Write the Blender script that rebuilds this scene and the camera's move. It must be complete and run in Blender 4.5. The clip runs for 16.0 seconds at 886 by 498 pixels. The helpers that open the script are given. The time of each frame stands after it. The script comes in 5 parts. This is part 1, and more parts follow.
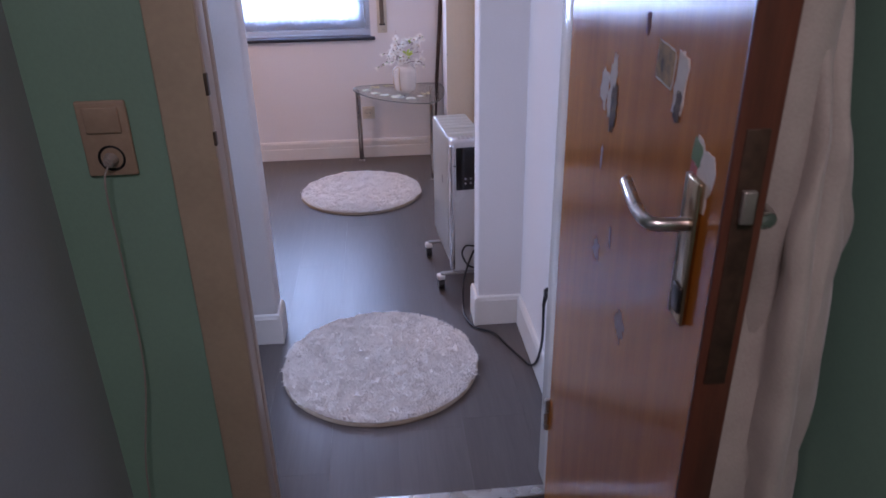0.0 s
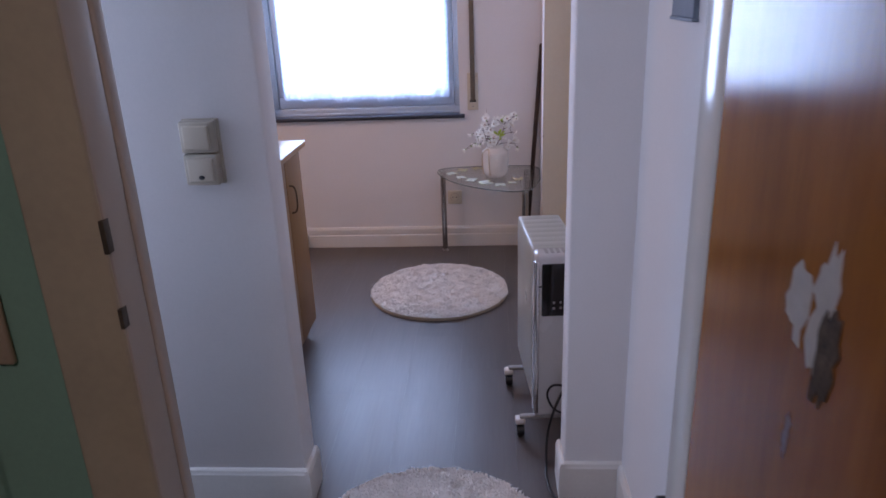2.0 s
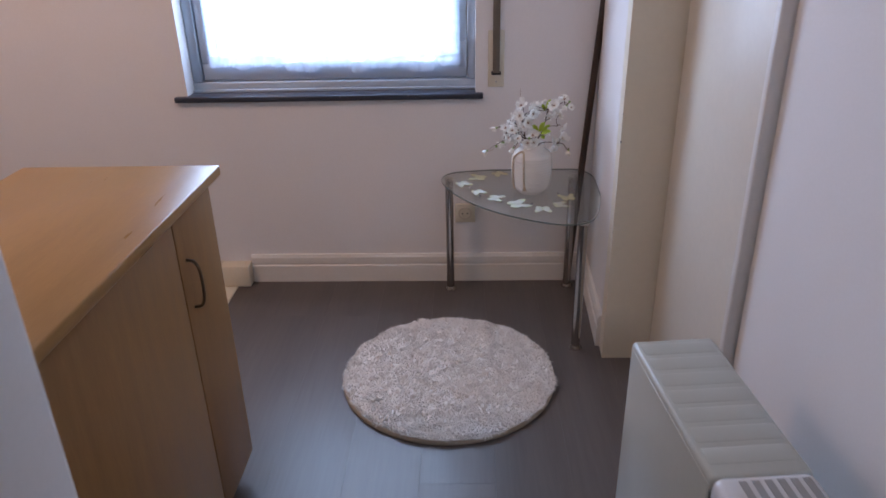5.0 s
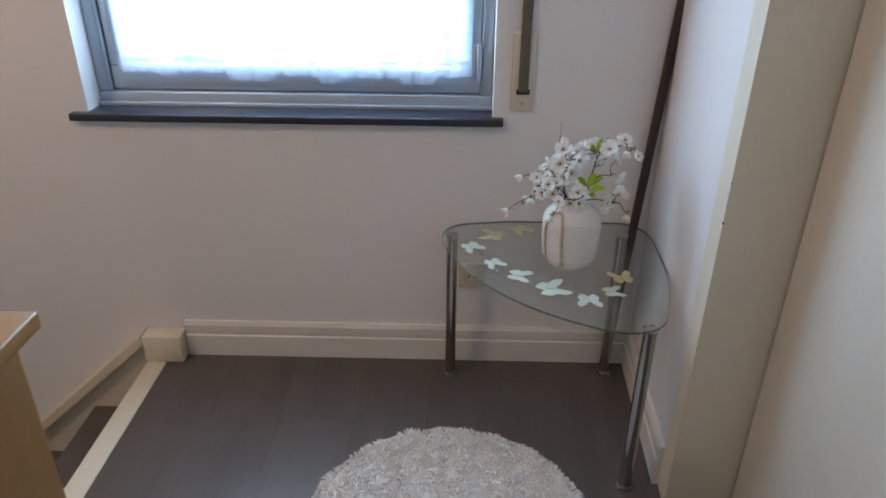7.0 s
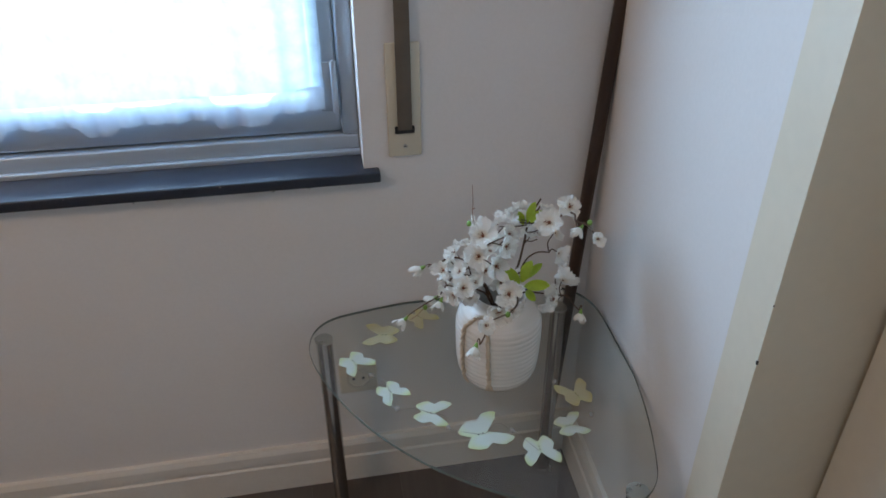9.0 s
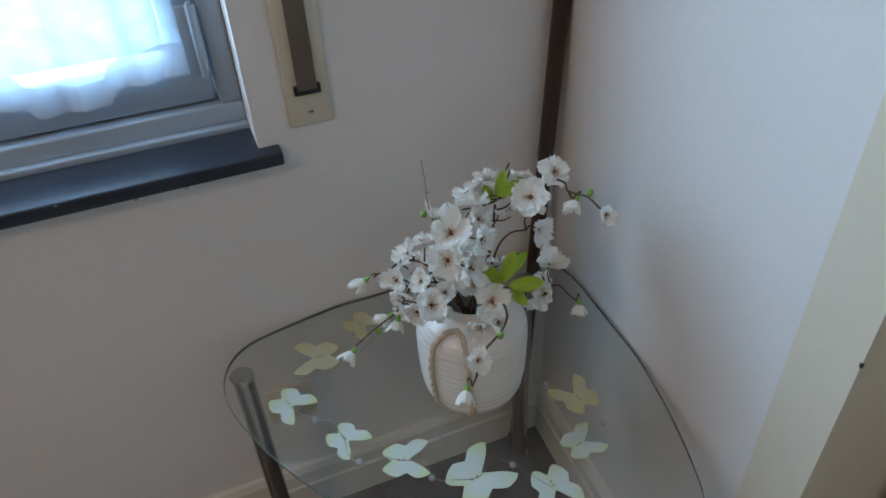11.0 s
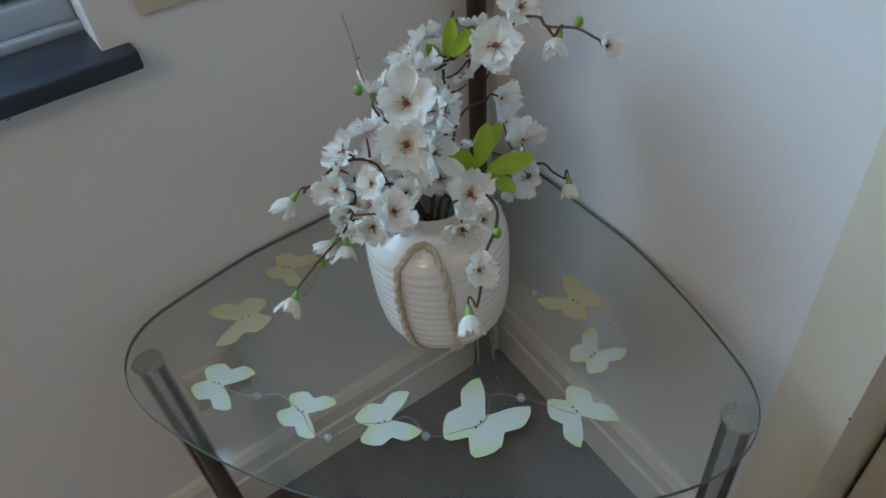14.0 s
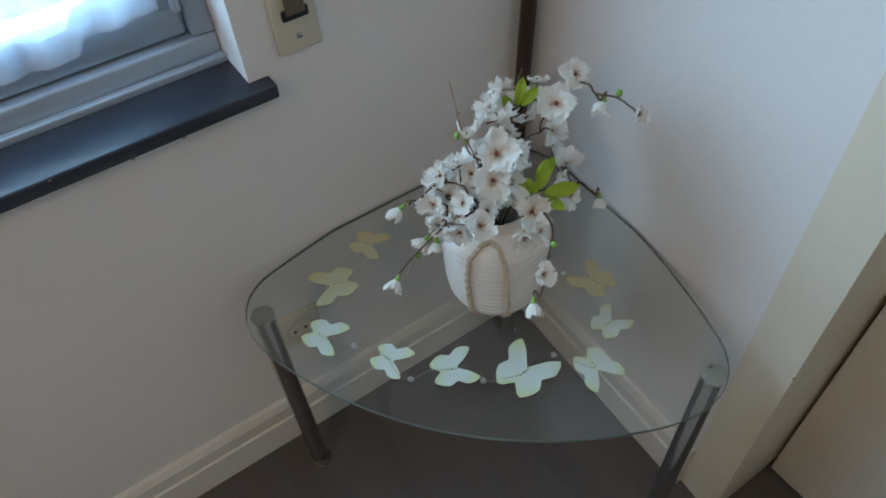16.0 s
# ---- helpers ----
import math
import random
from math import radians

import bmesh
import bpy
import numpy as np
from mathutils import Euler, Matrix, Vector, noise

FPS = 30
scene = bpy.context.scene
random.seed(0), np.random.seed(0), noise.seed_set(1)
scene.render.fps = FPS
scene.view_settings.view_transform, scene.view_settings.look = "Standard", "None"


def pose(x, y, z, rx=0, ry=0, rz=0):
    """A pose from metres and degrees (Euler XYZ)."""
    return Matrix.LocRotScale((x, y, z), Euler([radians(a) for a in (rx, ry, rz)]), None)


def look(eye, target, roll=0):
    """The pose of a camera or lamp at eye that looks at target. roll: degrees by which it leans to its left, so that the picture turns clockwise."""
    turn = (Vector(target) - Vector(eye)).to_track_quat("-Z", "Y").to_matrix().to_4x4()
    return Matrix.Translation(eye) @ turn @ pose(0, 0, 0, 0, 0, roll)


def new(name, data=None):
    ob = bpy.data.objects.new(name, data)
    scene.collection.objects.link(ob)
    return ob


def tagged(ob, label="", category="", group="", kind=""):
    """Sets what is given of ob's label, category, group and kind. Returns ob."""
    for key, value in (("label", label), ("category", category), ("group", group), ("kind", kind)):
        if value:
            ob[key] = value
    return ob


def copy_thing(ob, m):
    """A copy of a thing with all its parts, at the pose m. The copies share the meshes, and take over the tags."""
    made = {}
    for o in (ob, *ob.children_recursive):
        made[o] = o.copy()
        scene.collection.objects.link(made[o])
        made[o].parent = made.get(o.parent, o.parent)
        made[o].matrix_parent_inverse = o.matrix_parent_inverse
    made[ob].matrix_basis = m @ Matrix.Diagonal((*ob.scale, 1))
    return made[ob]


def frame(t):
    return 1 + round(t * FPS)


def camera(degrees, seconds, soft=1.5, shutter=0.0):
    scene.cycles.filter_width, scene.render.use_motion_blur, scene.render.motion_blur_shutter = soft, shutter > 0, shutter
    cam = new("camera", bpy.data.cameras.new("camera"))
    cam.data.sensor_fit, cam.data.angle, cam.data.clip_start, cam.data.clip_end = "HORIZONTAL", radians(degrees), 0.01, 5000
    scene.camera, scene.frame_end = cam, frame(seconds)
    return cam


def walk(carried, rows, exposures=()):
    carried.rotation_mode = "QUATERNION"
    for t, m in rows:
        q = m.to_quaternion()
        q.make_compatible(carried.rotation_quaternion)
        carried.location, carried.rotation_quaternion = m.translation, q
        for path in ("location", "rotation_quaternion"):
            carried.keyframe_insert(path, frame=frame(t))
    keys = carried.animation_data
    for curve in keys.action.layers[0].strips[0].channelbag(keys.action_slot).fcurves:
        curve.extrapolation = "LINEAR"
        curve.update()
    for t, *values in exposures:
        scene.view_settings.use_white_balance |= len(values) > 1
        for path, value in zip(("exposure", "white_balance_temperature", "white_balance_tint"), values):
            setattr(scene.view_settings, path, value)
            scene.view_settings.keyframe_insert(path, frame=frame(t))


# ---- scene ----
cam = camera(64.3, 16.0, soft=1.6, shutter=0.3)
PATH = [
    (0, (0.234, 0.97, 1.362), (0.391, 2.774, 0.513), -1.0),
    (0.5, (0.255, 1.137, 1.371), (0.358, 2.943, 0.519), 0.2),
    (1, (0.306, 1.274, 1.373), (0.364, 3.099, 0.556), -2.7),
    (1.5, (0.382, 1.435, 1.358), (0.305, 3.299, 0.638), -0.4),
    (2, (0.359, 1.555, 1.343), (0.223, 3.43, 0.66), -2.2),
    (2.5, (0.262, 1.755, 1.327), (0.416, 3.584, 0.535), -2.3),
    (3, (0.216, 1.926, 1.324), (0.201, 3.752, 0.508), -0.7),
    (3.5, (0.209, 2.132, 1.336), (-0.041, 3.952, 0.544), -0.5),
    (4, (0.18, 2.357, 1.323), (0.04, 4.184, 0.522), 0.4),
    (4.2, (0.205, 2.453, 1.315), (0.09, 4.281, 0.512), -0.6),
    (6.3, (0.078, 3.352, 1.255), (0.074, 5.132, 0.342), -0.1),
    (6.5, (0.083, 3.426, 1.257), (0.07, 5.205, 0.342), 0.4),
    (7, (0.116, 3.577, 1.26), (0.081, 5.351, 0.338), 0.5),
    (7.5, (0.139, 3.749, 1.216), (0.336, 5.499, 0.269), 0.9),
    (8, (0.139, 3.906, 1.247), (0.434, 5.643, 0.301), -0.5),
    (8.2, (0.179, 3.973, 1.254), (0.349, 5.717, 0.289), -1.1),
    (10.3, (0.066, 4.394, 1.203), (0.699, 5.915, 0.069), -0.6),
    (10.5, (0.071, 4.406, 1.197), (0.697, 5.919, 0.048), -1.8),
    (11, (0.143, 4.494, 1.166), (0.691, 5.978, -0.056), -3.1),
    (11.5, (0.202, 4.55, 1.128), (0.645, 6.017, -0.157), -3.2),
    (12, (0.196, 4.577, 1.1), (0.619, 6.002, -0.238), -5.4),
    (12.5, (0.143, 4.616, 1.08), (0.817, 5.944, -0.254), -6.0),
    (13, (0.124, 4.628, 1.047), (0.85, 5.932, -0.285), -6.7),
    (13.5, (0.128, 4.629, 1.023), (0.851, 5.92, -0.322), -6.4),
    (14, (0.138, 4.639, 1.016), (0.88, 5.891, -0.356), -6.9),
    (14.5, (0.141, 4.647, 1.019), (0.9, 5.869, -0.37), -6.1),
    (14.9, (0.129, 4.641, 1.1), (0.874, 5.832, -0.324), -4.9),
    (15, (0.101, 4.633, 1.114), (0.808, 5.743, -0.392), -5.1),
    (15.5, (0.03, 4.595, 1.196), (0.59, 5.72, -0.36), -8.3),
    (16, (0.022, 4.596, 1.217), (0.706, 5.723, -0.287), -4.3),
]
EXPOSURES = [(0.0, 0.80, 6550, 51), (1.5, 0.46, 6700, 48), (2.5, 0.34, 6950, 46), (3.4, 0.24, 7050, 45), (4.2, 0.29, 7100, 45), (6.3, 0.40, 7180, 23), (7.3, 0.36, 7180, 23), (8.2, 0.25, 7120, 22), (10.5, 0.03, 6880, 16), (11.5, 0.03, 6900, 15), (13.0, 0.08, 6810, 12), (14.6, 0.10, 6830, 12), (16.0, 0.13, 6850, 12)]
walk(cam, [(t, look(eye, target, roll)) for t, eye, target, roll in PATH], EXPOSURES)

# ---- world, lights, exposure ----
world = bpy.data.worlds.new("sky")
scene.world = world
world.use_nodes = True
wn = world.node_tree
sky = wn.nodes.new("ShaderNodeTexSky")
sky.sky_type, sky.sun_disc = "NISHITA", False
sky.sun_elevation, sky.sun_rotation = radians(35), radians(200)
wn.links.new(sky.outputs[0], wn.nodes["Background"].inputs[0])
wn.nodes["Background"].inputs[1].default_value = 0.1


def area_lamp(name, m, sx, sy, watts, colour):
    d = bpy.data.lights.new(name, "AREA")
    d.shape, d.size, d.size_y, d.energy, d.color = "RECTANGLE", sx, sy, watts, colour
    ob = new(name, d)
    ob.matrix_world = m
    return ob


# overcast sky outside the curtained window
area_lamp("window_daylight", look((-0.31, 5.45, 1.225), (-0.31, 4.0, 1.225)), 0.92, 0.85, 23.5, (0.47, 0.755, 1.0))
# daylight entering the hall through its side opening
area_lamp("hall_daylight", look((-1.67, 2.78, 1.35), (0.0, 2.82, 0.95)), 0.5, 1.0, 9.2, (0.46, 0.76, 1.0))
# unseen warm lamp on the stair side, set back to fill the window wall
area_lamp("unseen_stair_lamp", look((-1.55, 3.95, 2.2), (-0.75, 5.3, 0.5)), 0.35, 0.35, 7.9, (1.0, 0.74, 0.48))
# unseen fill lamp, added to brighten the green room
area_lamp("green_room_fill", look((0.2, 0.5, 2.40), (0.2, 0.55, 0.0)), 0.4, 0.4, 8.4, (1.0, 0.95, 0.92))


# ---- materials ----
def material(name, colour, rough=0.6, metal=0.0, vary=0.12, scale=6.0, bump=0.1, fine=120.0, colour2=None, sheen=0.0, stretch=(1, 1, 1), spec=0.5, per_piece=0.0):
    m = bpy.data.materials.new(name)
    m.use_nodes = True
    t = m.node_tree
    b = t.nodes["Principled BSDF"]
    tc = t.nodes.new("ShaderNodeTexCoord")
    mp = t.nodes.new("ShaderNodeMapping")
    mp.inputs["Scale"].default_value = stretch
    t.links.new(tc.outputs["Object"], mp.inputs[0])
    big = t.nodes.new("ShaderNodeTexNoise")
    big.inputs["Scale"].default_value, big.inputs["Detail"].default_value = scale, 5.0
    t.links.new(mp.outputs[0], big.inputs["Vector"])
    small = t.nodes.new("ShaderNodeTexNoise")
    small.inputs["Scale"].default_value, small.inputs["Detail"].default_value = fine, 3.0
    t.links.new(mp.outputs[0], small.inputs["Vector"])
    ramp = t.nodes.new("ShaderNodeValToRGB")
    c2 = colour2 or tuple(c * (1 - 2 * vary) for c in colour)
    ramp.color_ramp.elements[0].position, ramp.color_ramp.elements[1].position = 0.32, 0.68
    ramp.color_ramp.elements[0].color, ramp.color_ramp.elements[1].color = (*c2, 1), (*colour, 1)
    mix = t.nodes.new("ShaderNodeMath")
    mix.operation = "MULTIPLY_ADD"
    t.links.new(small.outputs["Fac"], mix.inputs[0])
    mix.inputs[1].default_value = 0.35
    add = t.nodes.new("ShaderNodeMath")
    add.operation = "MULTIPLY_ADD"
    t.links.new(big.outputs["Fac"], add.inputs[0])
    add.inputs[1].default_value, add.inputs[2].default_value = 0.65, 0.0
    t.links.new(add.outputs[0], mix.inputs[2])
    last = mix.outputs[0]
    if per_piece:
        info = t.nodes.new("ShaderNodeObjectInfo")
        pp = t.nodes.new("ShaderNodeMath")
        pp.operation = "MULTIPLY_ADD"
        t.links.new(info.outputs["Random"], pp.inputs[0])
        pp.inputs[1].default_value = per_piece
        sh = t.nodes.new("ShaderNodeMath")
        sh.operation = "SUBTRACT"
        t.links.new(last, sh.inputs[0])
        sh.inputs[1].default_value = per_piece / 2
        t.links.new(sh.outputs[0], pp.inputs[2])
        last = pp.outputs[0]
        shift = t.nodes.new("ShaderNodeVectorMath")
        shift.operation = "ADD"
        far = t.nodes.new("ShaderNodeMath")
        far.operation = "MULTIPLY"
        far.inputs[1].default_value = 37.0
        t.links.new(info.outputs["Random"], far.inputs[0])
        t.links.new(tc.outputs["Object"], shift.inputs[0])
        t.links.new(far.outputs[0], shift.inputs[1])
        t.links.new(shift.outputs[0], mp.inputs[0])
    t.links.new(last, ramp.inputs[0])
    t.links.new(ramp.outputs[0], b.inputs["Base Color"])
    b.inputs["Metallic"].default_value = metal
    b.inputs["Specular IOR Level"].default_value = spec
    r = t.nodes.new("ShaderNodeMapRange")
    r.inputs["To Min"].default_value, r.inputs["To Max"].default_value = max(0.03, rough - 0.07), min(1, rough + 0.07)
    t.links.new(big.outputs["Fac"], r.inputs["Value"])
    t.links.new(r.outputs[0], b.inputs["Roughness"])
    if sheen:
        b.inputs["Sheen Weight"].default_value = sheen
    if bump:
        bp = t.nodes.new("ShaderNodeBump")
        bp.inputs["Strength"].default_value, bp.inputs["Distance"].default_value = bump, 0.002
        t.links.new(small.outputs["Fac"], bp.inputs["Height"])
        t.links.new(bp.outputs[0], b.inputs["Normal"])
    return m


WHITE_WALL = material("white_plaster", (0.79, 0.77, 0.76), 0.75, vary=0.03, scale=2.2, bump=0.12, fine=160)
GREEN_WALL = material("green_paint", (0.189, 0.356, 0.269), 0.6, vary=0.06, scale=3, bump=0.15, fine=140)
GREYGREEN = material("grey_green_paint", (0.312, 0.372, 0.390), 0.6, vary=0.06, scale=3, bump=0.15, fine=140)
CEILING = material("ceiling_paint", (0.78, 0.77, 0.75), 0.85, vary=0.02, bump=0.05)
CREAM_LEAF = material("cream_door_paint", (0.77, 0.72, 0.63), 0.38, vary=0.04, scale=3, bump=0.04, fine=60)
POSTPAINT = material("pale_cream_paint", (0.76, 0.69, 0.56), 0.38, vary=0.04, scale=3, bump=0.05, fine=60)
TAN = material("tan_gloss_paint", (0.45, 0.375, 0.27), 0.4, vary=0.08, scale=7, bump=0.08, fine=80)
FRAME_WHITE = material("white_gloss_paint", (0.76, 0.73, 0.70), 0.4, vary=0.02, scale=4, bump=0.02, fine=70)
GLOSS = material("white_enamel_gloss", (0.70, 0.635, 0.56), 0.16, vary=0.02, scale=4, bump=0.01, fine=70)
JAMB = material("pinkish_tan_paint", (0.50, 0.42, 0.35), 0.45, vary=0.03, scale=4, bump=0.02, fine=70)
SKIRT = material("white_skirting_paint", (0.78, 0.75, 0.70), 0.38, vary=0.04, scale=8, bump=0.05)
STRINGER = material("ivory_paint", (0.78, 0.70, 0.55), 0.4, vary=0.05, scale=8, bump=0.05)
PLANK = material("grey_laminate", (0.120, 0.101, 0.093), 0.36, scale=4, colour2=(0.083, 0.069, 0.063), fine=40, bump=0.03, stretch=(3.2, 0.18, 1), per_piece=0.05, spec=0.68)
SUBFLOOR = material("dark_screed", (0.05, 0.045, 0.04), 0.8)
DOORWOOD = material("brown_varnished_wood", (0.50, 0.165, 0.022), 0.17, scale=4, colour2=(0.33, 0.100, 0.013), spec=0.26, fine=50, bump=0.03, stretch=(6, 6, 0.5))
LOCKPLATE = material("tarnished_lock_plate", (0.10, 0.055, 0.035), 0.45, 0.5, vary=0.25, scale=30, bump=0.15)
STRIKE = material("blackened_strike", (0.10, 0.075, 0.05), 0.5, 0.4, vary=0.25, scale=40, bump=0.15)
DOOREDGE = material("dark_reddish_wood", (0.12, 0.036, 0.018), 0.35, scale=6, colour2=(0.05, 0.016, 0.010), fine=60, bump=0.15, stretch=(6, 6, 0.5))
STEEL = material("brushed_steel", (0.55, 0.53, 0.50), 0.28, 1.0, vary=0.05, scale=20, bump=0.04, fine=300)
BRONZE = material("dark_bronze", (0.16, 0.10, 0.06), 0.4, 0.8, vary=0.1, scale=20, bump=0.03)
BRIGHT = material("bright_chrome", (0.78, 0.79, 0.80), 0.14, 1.0, vary=0.03, bump=0.0)
# Polished metal; the brown reflection of the door is put into its colour.
PLATE = material("door_reflecting_metal", (0.44, 0.32, 0.20), 0.24, 1.0, vary=0.06, scale=14, bump=0.02)
LATCH = material("worn_grey_metal", (0.34, 0.31, 0.27), 0.4, 0.7, vary=0.08, bump=0.03)
CHROME = material("dark_chrome", (0.42, 0.40, 0.38), 0.16, 1.0, vary=0.06, scale=10, bump=0.0)
ALU = material("satin_aluminium", (0.46, 0.54, 0.62), 0.31, 0.35, vary=0.03, scale=9, bump=0.015, fine=200, stretch=(0.3, 1, 1))
SLATE = material("dark_slate", (0.030, 0.036, 0.054), 0.33, vary=0.15, scale=25, bump=0.03, fine=250)
IVORY = material("ivory_plastic", (0.66, 0.60, 0.48), 0.35, vary=0.03, bump=0.02)
BEIGE = material("yellowed_beige_plastic", (0.36, 0.27, 0.19), 0.45, vary=0.08, scale=30, bump=0.03)
TANPLASTIC = material("tan_aged_plastic", (0.46, 0.40, 0.32), 0.4, vary=0.05, bump=0.02)
SWITCH = material("aged_white_plastic", (0.55, 0.475, 0.375), 0.35, vary=0.03, bump=0.02)
STRAP = material("grey_brown_webbing", (0.19, 0.155, 0.12), 0.85, vary=0.1, scale=30, fine=600, bump=0.4)
GREYBLUE = material("grey_blue_card", (0.22, 0.27, 0.33), 0.55, vary=0.08, scale=20, bump=0.03)
BLACK = material("black_plastic", (0.012, 0.012, 0.013), 0.35, vary=0.1, bump=0.03)
VENT = material("grey_vent_plastic", (0.30, 0.30, 0.29), 0.4, vary=0.05)
PANEL = material("black_gloss_panel", (0.010, 0.009, 0.010), 0.12, vary=0.1, bump=0.0)
HEATER = material("light_grey_enamel", (0.43, 0.45, 0.41), 0.3, vary=0.03, bump=0.02)
SILVER = material("silver_grey_plastic", (0.62, 0.62, 0.62), 0.25, vary=0.03, bump=0.02)
# Shade is put into the body's colour, darker than the same beech on top.
BEECHSHADE = material("shaded_beech_veneer", (0.34, 0.165, 0.055), 0.45, scale=4, colour2=(0.26, 0.12, 0.038), fine=40, bump=0.05, stretch=(9, 9, 0.8))
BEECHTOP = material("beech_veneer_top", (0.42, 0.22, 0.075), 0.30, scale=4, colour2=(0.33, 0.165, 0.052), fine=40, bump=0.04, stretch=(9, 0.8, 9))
BROWNWOOD = material("dark_brown_wood", (0.045, 0.022, 0.014), 0.35, scale=8, vary=0.2, bump=0.1, stretch=(4, 4, 0.5))
SHAG = material("white_wool_pile", (0.90, 0.86, 0.82), 0.95, vary=0.04, scale=28, fine=300, bump=0.5, sheen=0.3)
BINDING = material("beige_binding", (0.50, 0.42, 0.33), 0.9, vary=0.1, scale=40, bump=0.4)
CERAMIC = material("white_glazed_ceramic", (0.80, 0.77, 0.73), 0.16, vary=0.02, scale=5, bump=0.02, fine=40)
ROPE = material("jute_rope", (0.68, 0.56, 0.43), 0.9, vary=0.12, scale=60, fine=500, bump=0.6)
PETAL = material("white_silk_petal", (0.93, 0.91, 0.86), 0.75, vary=0.03, scale=40, bump=0.25, fine=200, sheen=0.2)
t_ = PETAL.node_tree
tl_ = t_.nodes.new("ShaderNodeBsdfTranslucent")
tl_.inputs[0].default_value = (0.94, 0.93, 0.88, 1)
mx_ = t_.nodes.new("ShaderNodeMixShader")
mx_.inputs[0].default_value = 0.45
t_.links.new(t_.nodes["Principled BSDF"].outputs[0], mx_.inputs[1])
t_.links.new(tl_.outputs[0], mx_.inputs[2])
t_.links.new(mx_.outputs[0], t_.nodes["Material Output"].inputs[0])
STAMEN = material("reddish_stamen", (0.27, 0.095, 0.05), 0.8, vary=0.15)


def flushed(m, tint):
    """Warms the throat of an open blossom, as the silk is dyed."""
    t = m.node_tree
    tc, ln, ramp, mix = (t.nodes.new("ShaderNode" + k) for k in ("TexCoord", "VectorMath", "ValToRGB", "MixRGB"))
    ln.operation = "LENGTH"
    t.links.new(tc.outputs["Object"], ln.inputs[0])
    ramp.color_ramp.elements[0].position, ramp.color_ramp.elements[1].position = 0.12, 0.46
    ramp.color_ramp.elements[0].color, ramp.color_ramp.elements[1].color = (0.55, 0.55, 0.55, 1), (0, 0, 0, 1)
    t.links.new(ln.outputs["Value"], ramp.inputs[0])
    b = t.nodes["Principled BSDF"].inputs["Base Color"]
    if b.links:
        t.links.new(b.links[0].from_socket, mix.inputs[1])
    else:
        mix.inputs[1].default_value = b.default_value
    mix.inputs[2].default_value = (*tint, 1)
    t.links.new(ramp.outputs[0], mix.inputs[0])
    t.links.new(mix.outputs[0], b)
    return m


def let_light_through(m, share):
    """Thin silk: part of the light passes to the far side."""
    t = m.node_tree
    out, b = t.nodes["Material Output"], t.nodes["Principled BSDF"]
    tr, mix = t.nodes.new("ShaderNodeBsdfTranslucent"), t.nodes.new("ShaderNodeMixShader")
    c = b.inputs["Base Color"]
    if c.links:
        t.links.new(c.links[0].from_socket, tr.inputs[0])
    else:
        tr.inputs[0].default_value = c.default_value
    mix.inputs[0].default_value = share
    t.links.new(b.outputs[0], mix.inputs[1])
    t.links.new(tr.outputs[0], mix.inputs[2])
    t.links.new(mix.outputs[0], out.inputs[0])
    return m


let_light_through(PETAL, 0.38)
PETAL_OPEN = flushed(material("white_silk_petal_open", (0.95, 0.94, 0.90), 0.75, vary=0.03, scale=40, bump=0.25, fine=200, sheen=0.2), (0.74, 0.58, 0.40))
let_light_through(PETAL_OPEN, 0.38)
LEAF = material("bright_green_leaf", (0.50, 0.66, 0.06), 0.5, vary=0.12, scale=50, bump=0.2)
BUDGREEN = material("green_bud", (0.20, 0.38, 0.07), 0.5, vary=0.1, scale=60)
TWIG = material("brown_twig", (0.11, 0.06, 0.035), 0.8, vary=0.2, scale=60, bump=0.4)
PINKTWIG = material("pinkish_twig", (0.36, 0.22, 0.17), 0.8, vary=0.15, scale=60, bump=0.3)
COAT = material("grey_white_fleece", (0.44, 0.41, 0.35), 0.95, vary=0.12, scale=14, fine=260, bump=0.35, sheen=0.3)
PAPER = material("torn_white_paper", (0.70, 0.64, 0.58), 0.85, vary=0.06, scale=60, bump=0.1)
CARD = material("faded_photo_print", (0.52, 0.33, 0.14), 0.7, colour2=(0.03, 0.025, 0.02), scale=38, fine=120, bump=0.02, spec=0.15)
PHOTO = material("dark_photo_print", (0.24, 0.16, 0.10), 0.7, colour2=(0.012, 0.012, 0.02), scale=45, fine=200, bump=0.02, spec=0.15)
REDPRINT = material("red_print", (0.45, 0.06, 0.04), 0.4, vary=0.1, scale=60, bump=0.02)
GREENPRINT = material("green_print", (0.08, 0.22, 0.07), 0.4, vary=0.15, scale=60, bump=0.02)
OLDGLUE = material("dark_glue_residue", (0.24, 0.13, 0.11), 0.85, vary=0.1, scale=80, bump=0.1, spec=0.1)
GLUE = material("pale_glue_residue", (0.40, 0.33, 0.36), 0.55, vary=0.1, scale=80, bump=0.1)


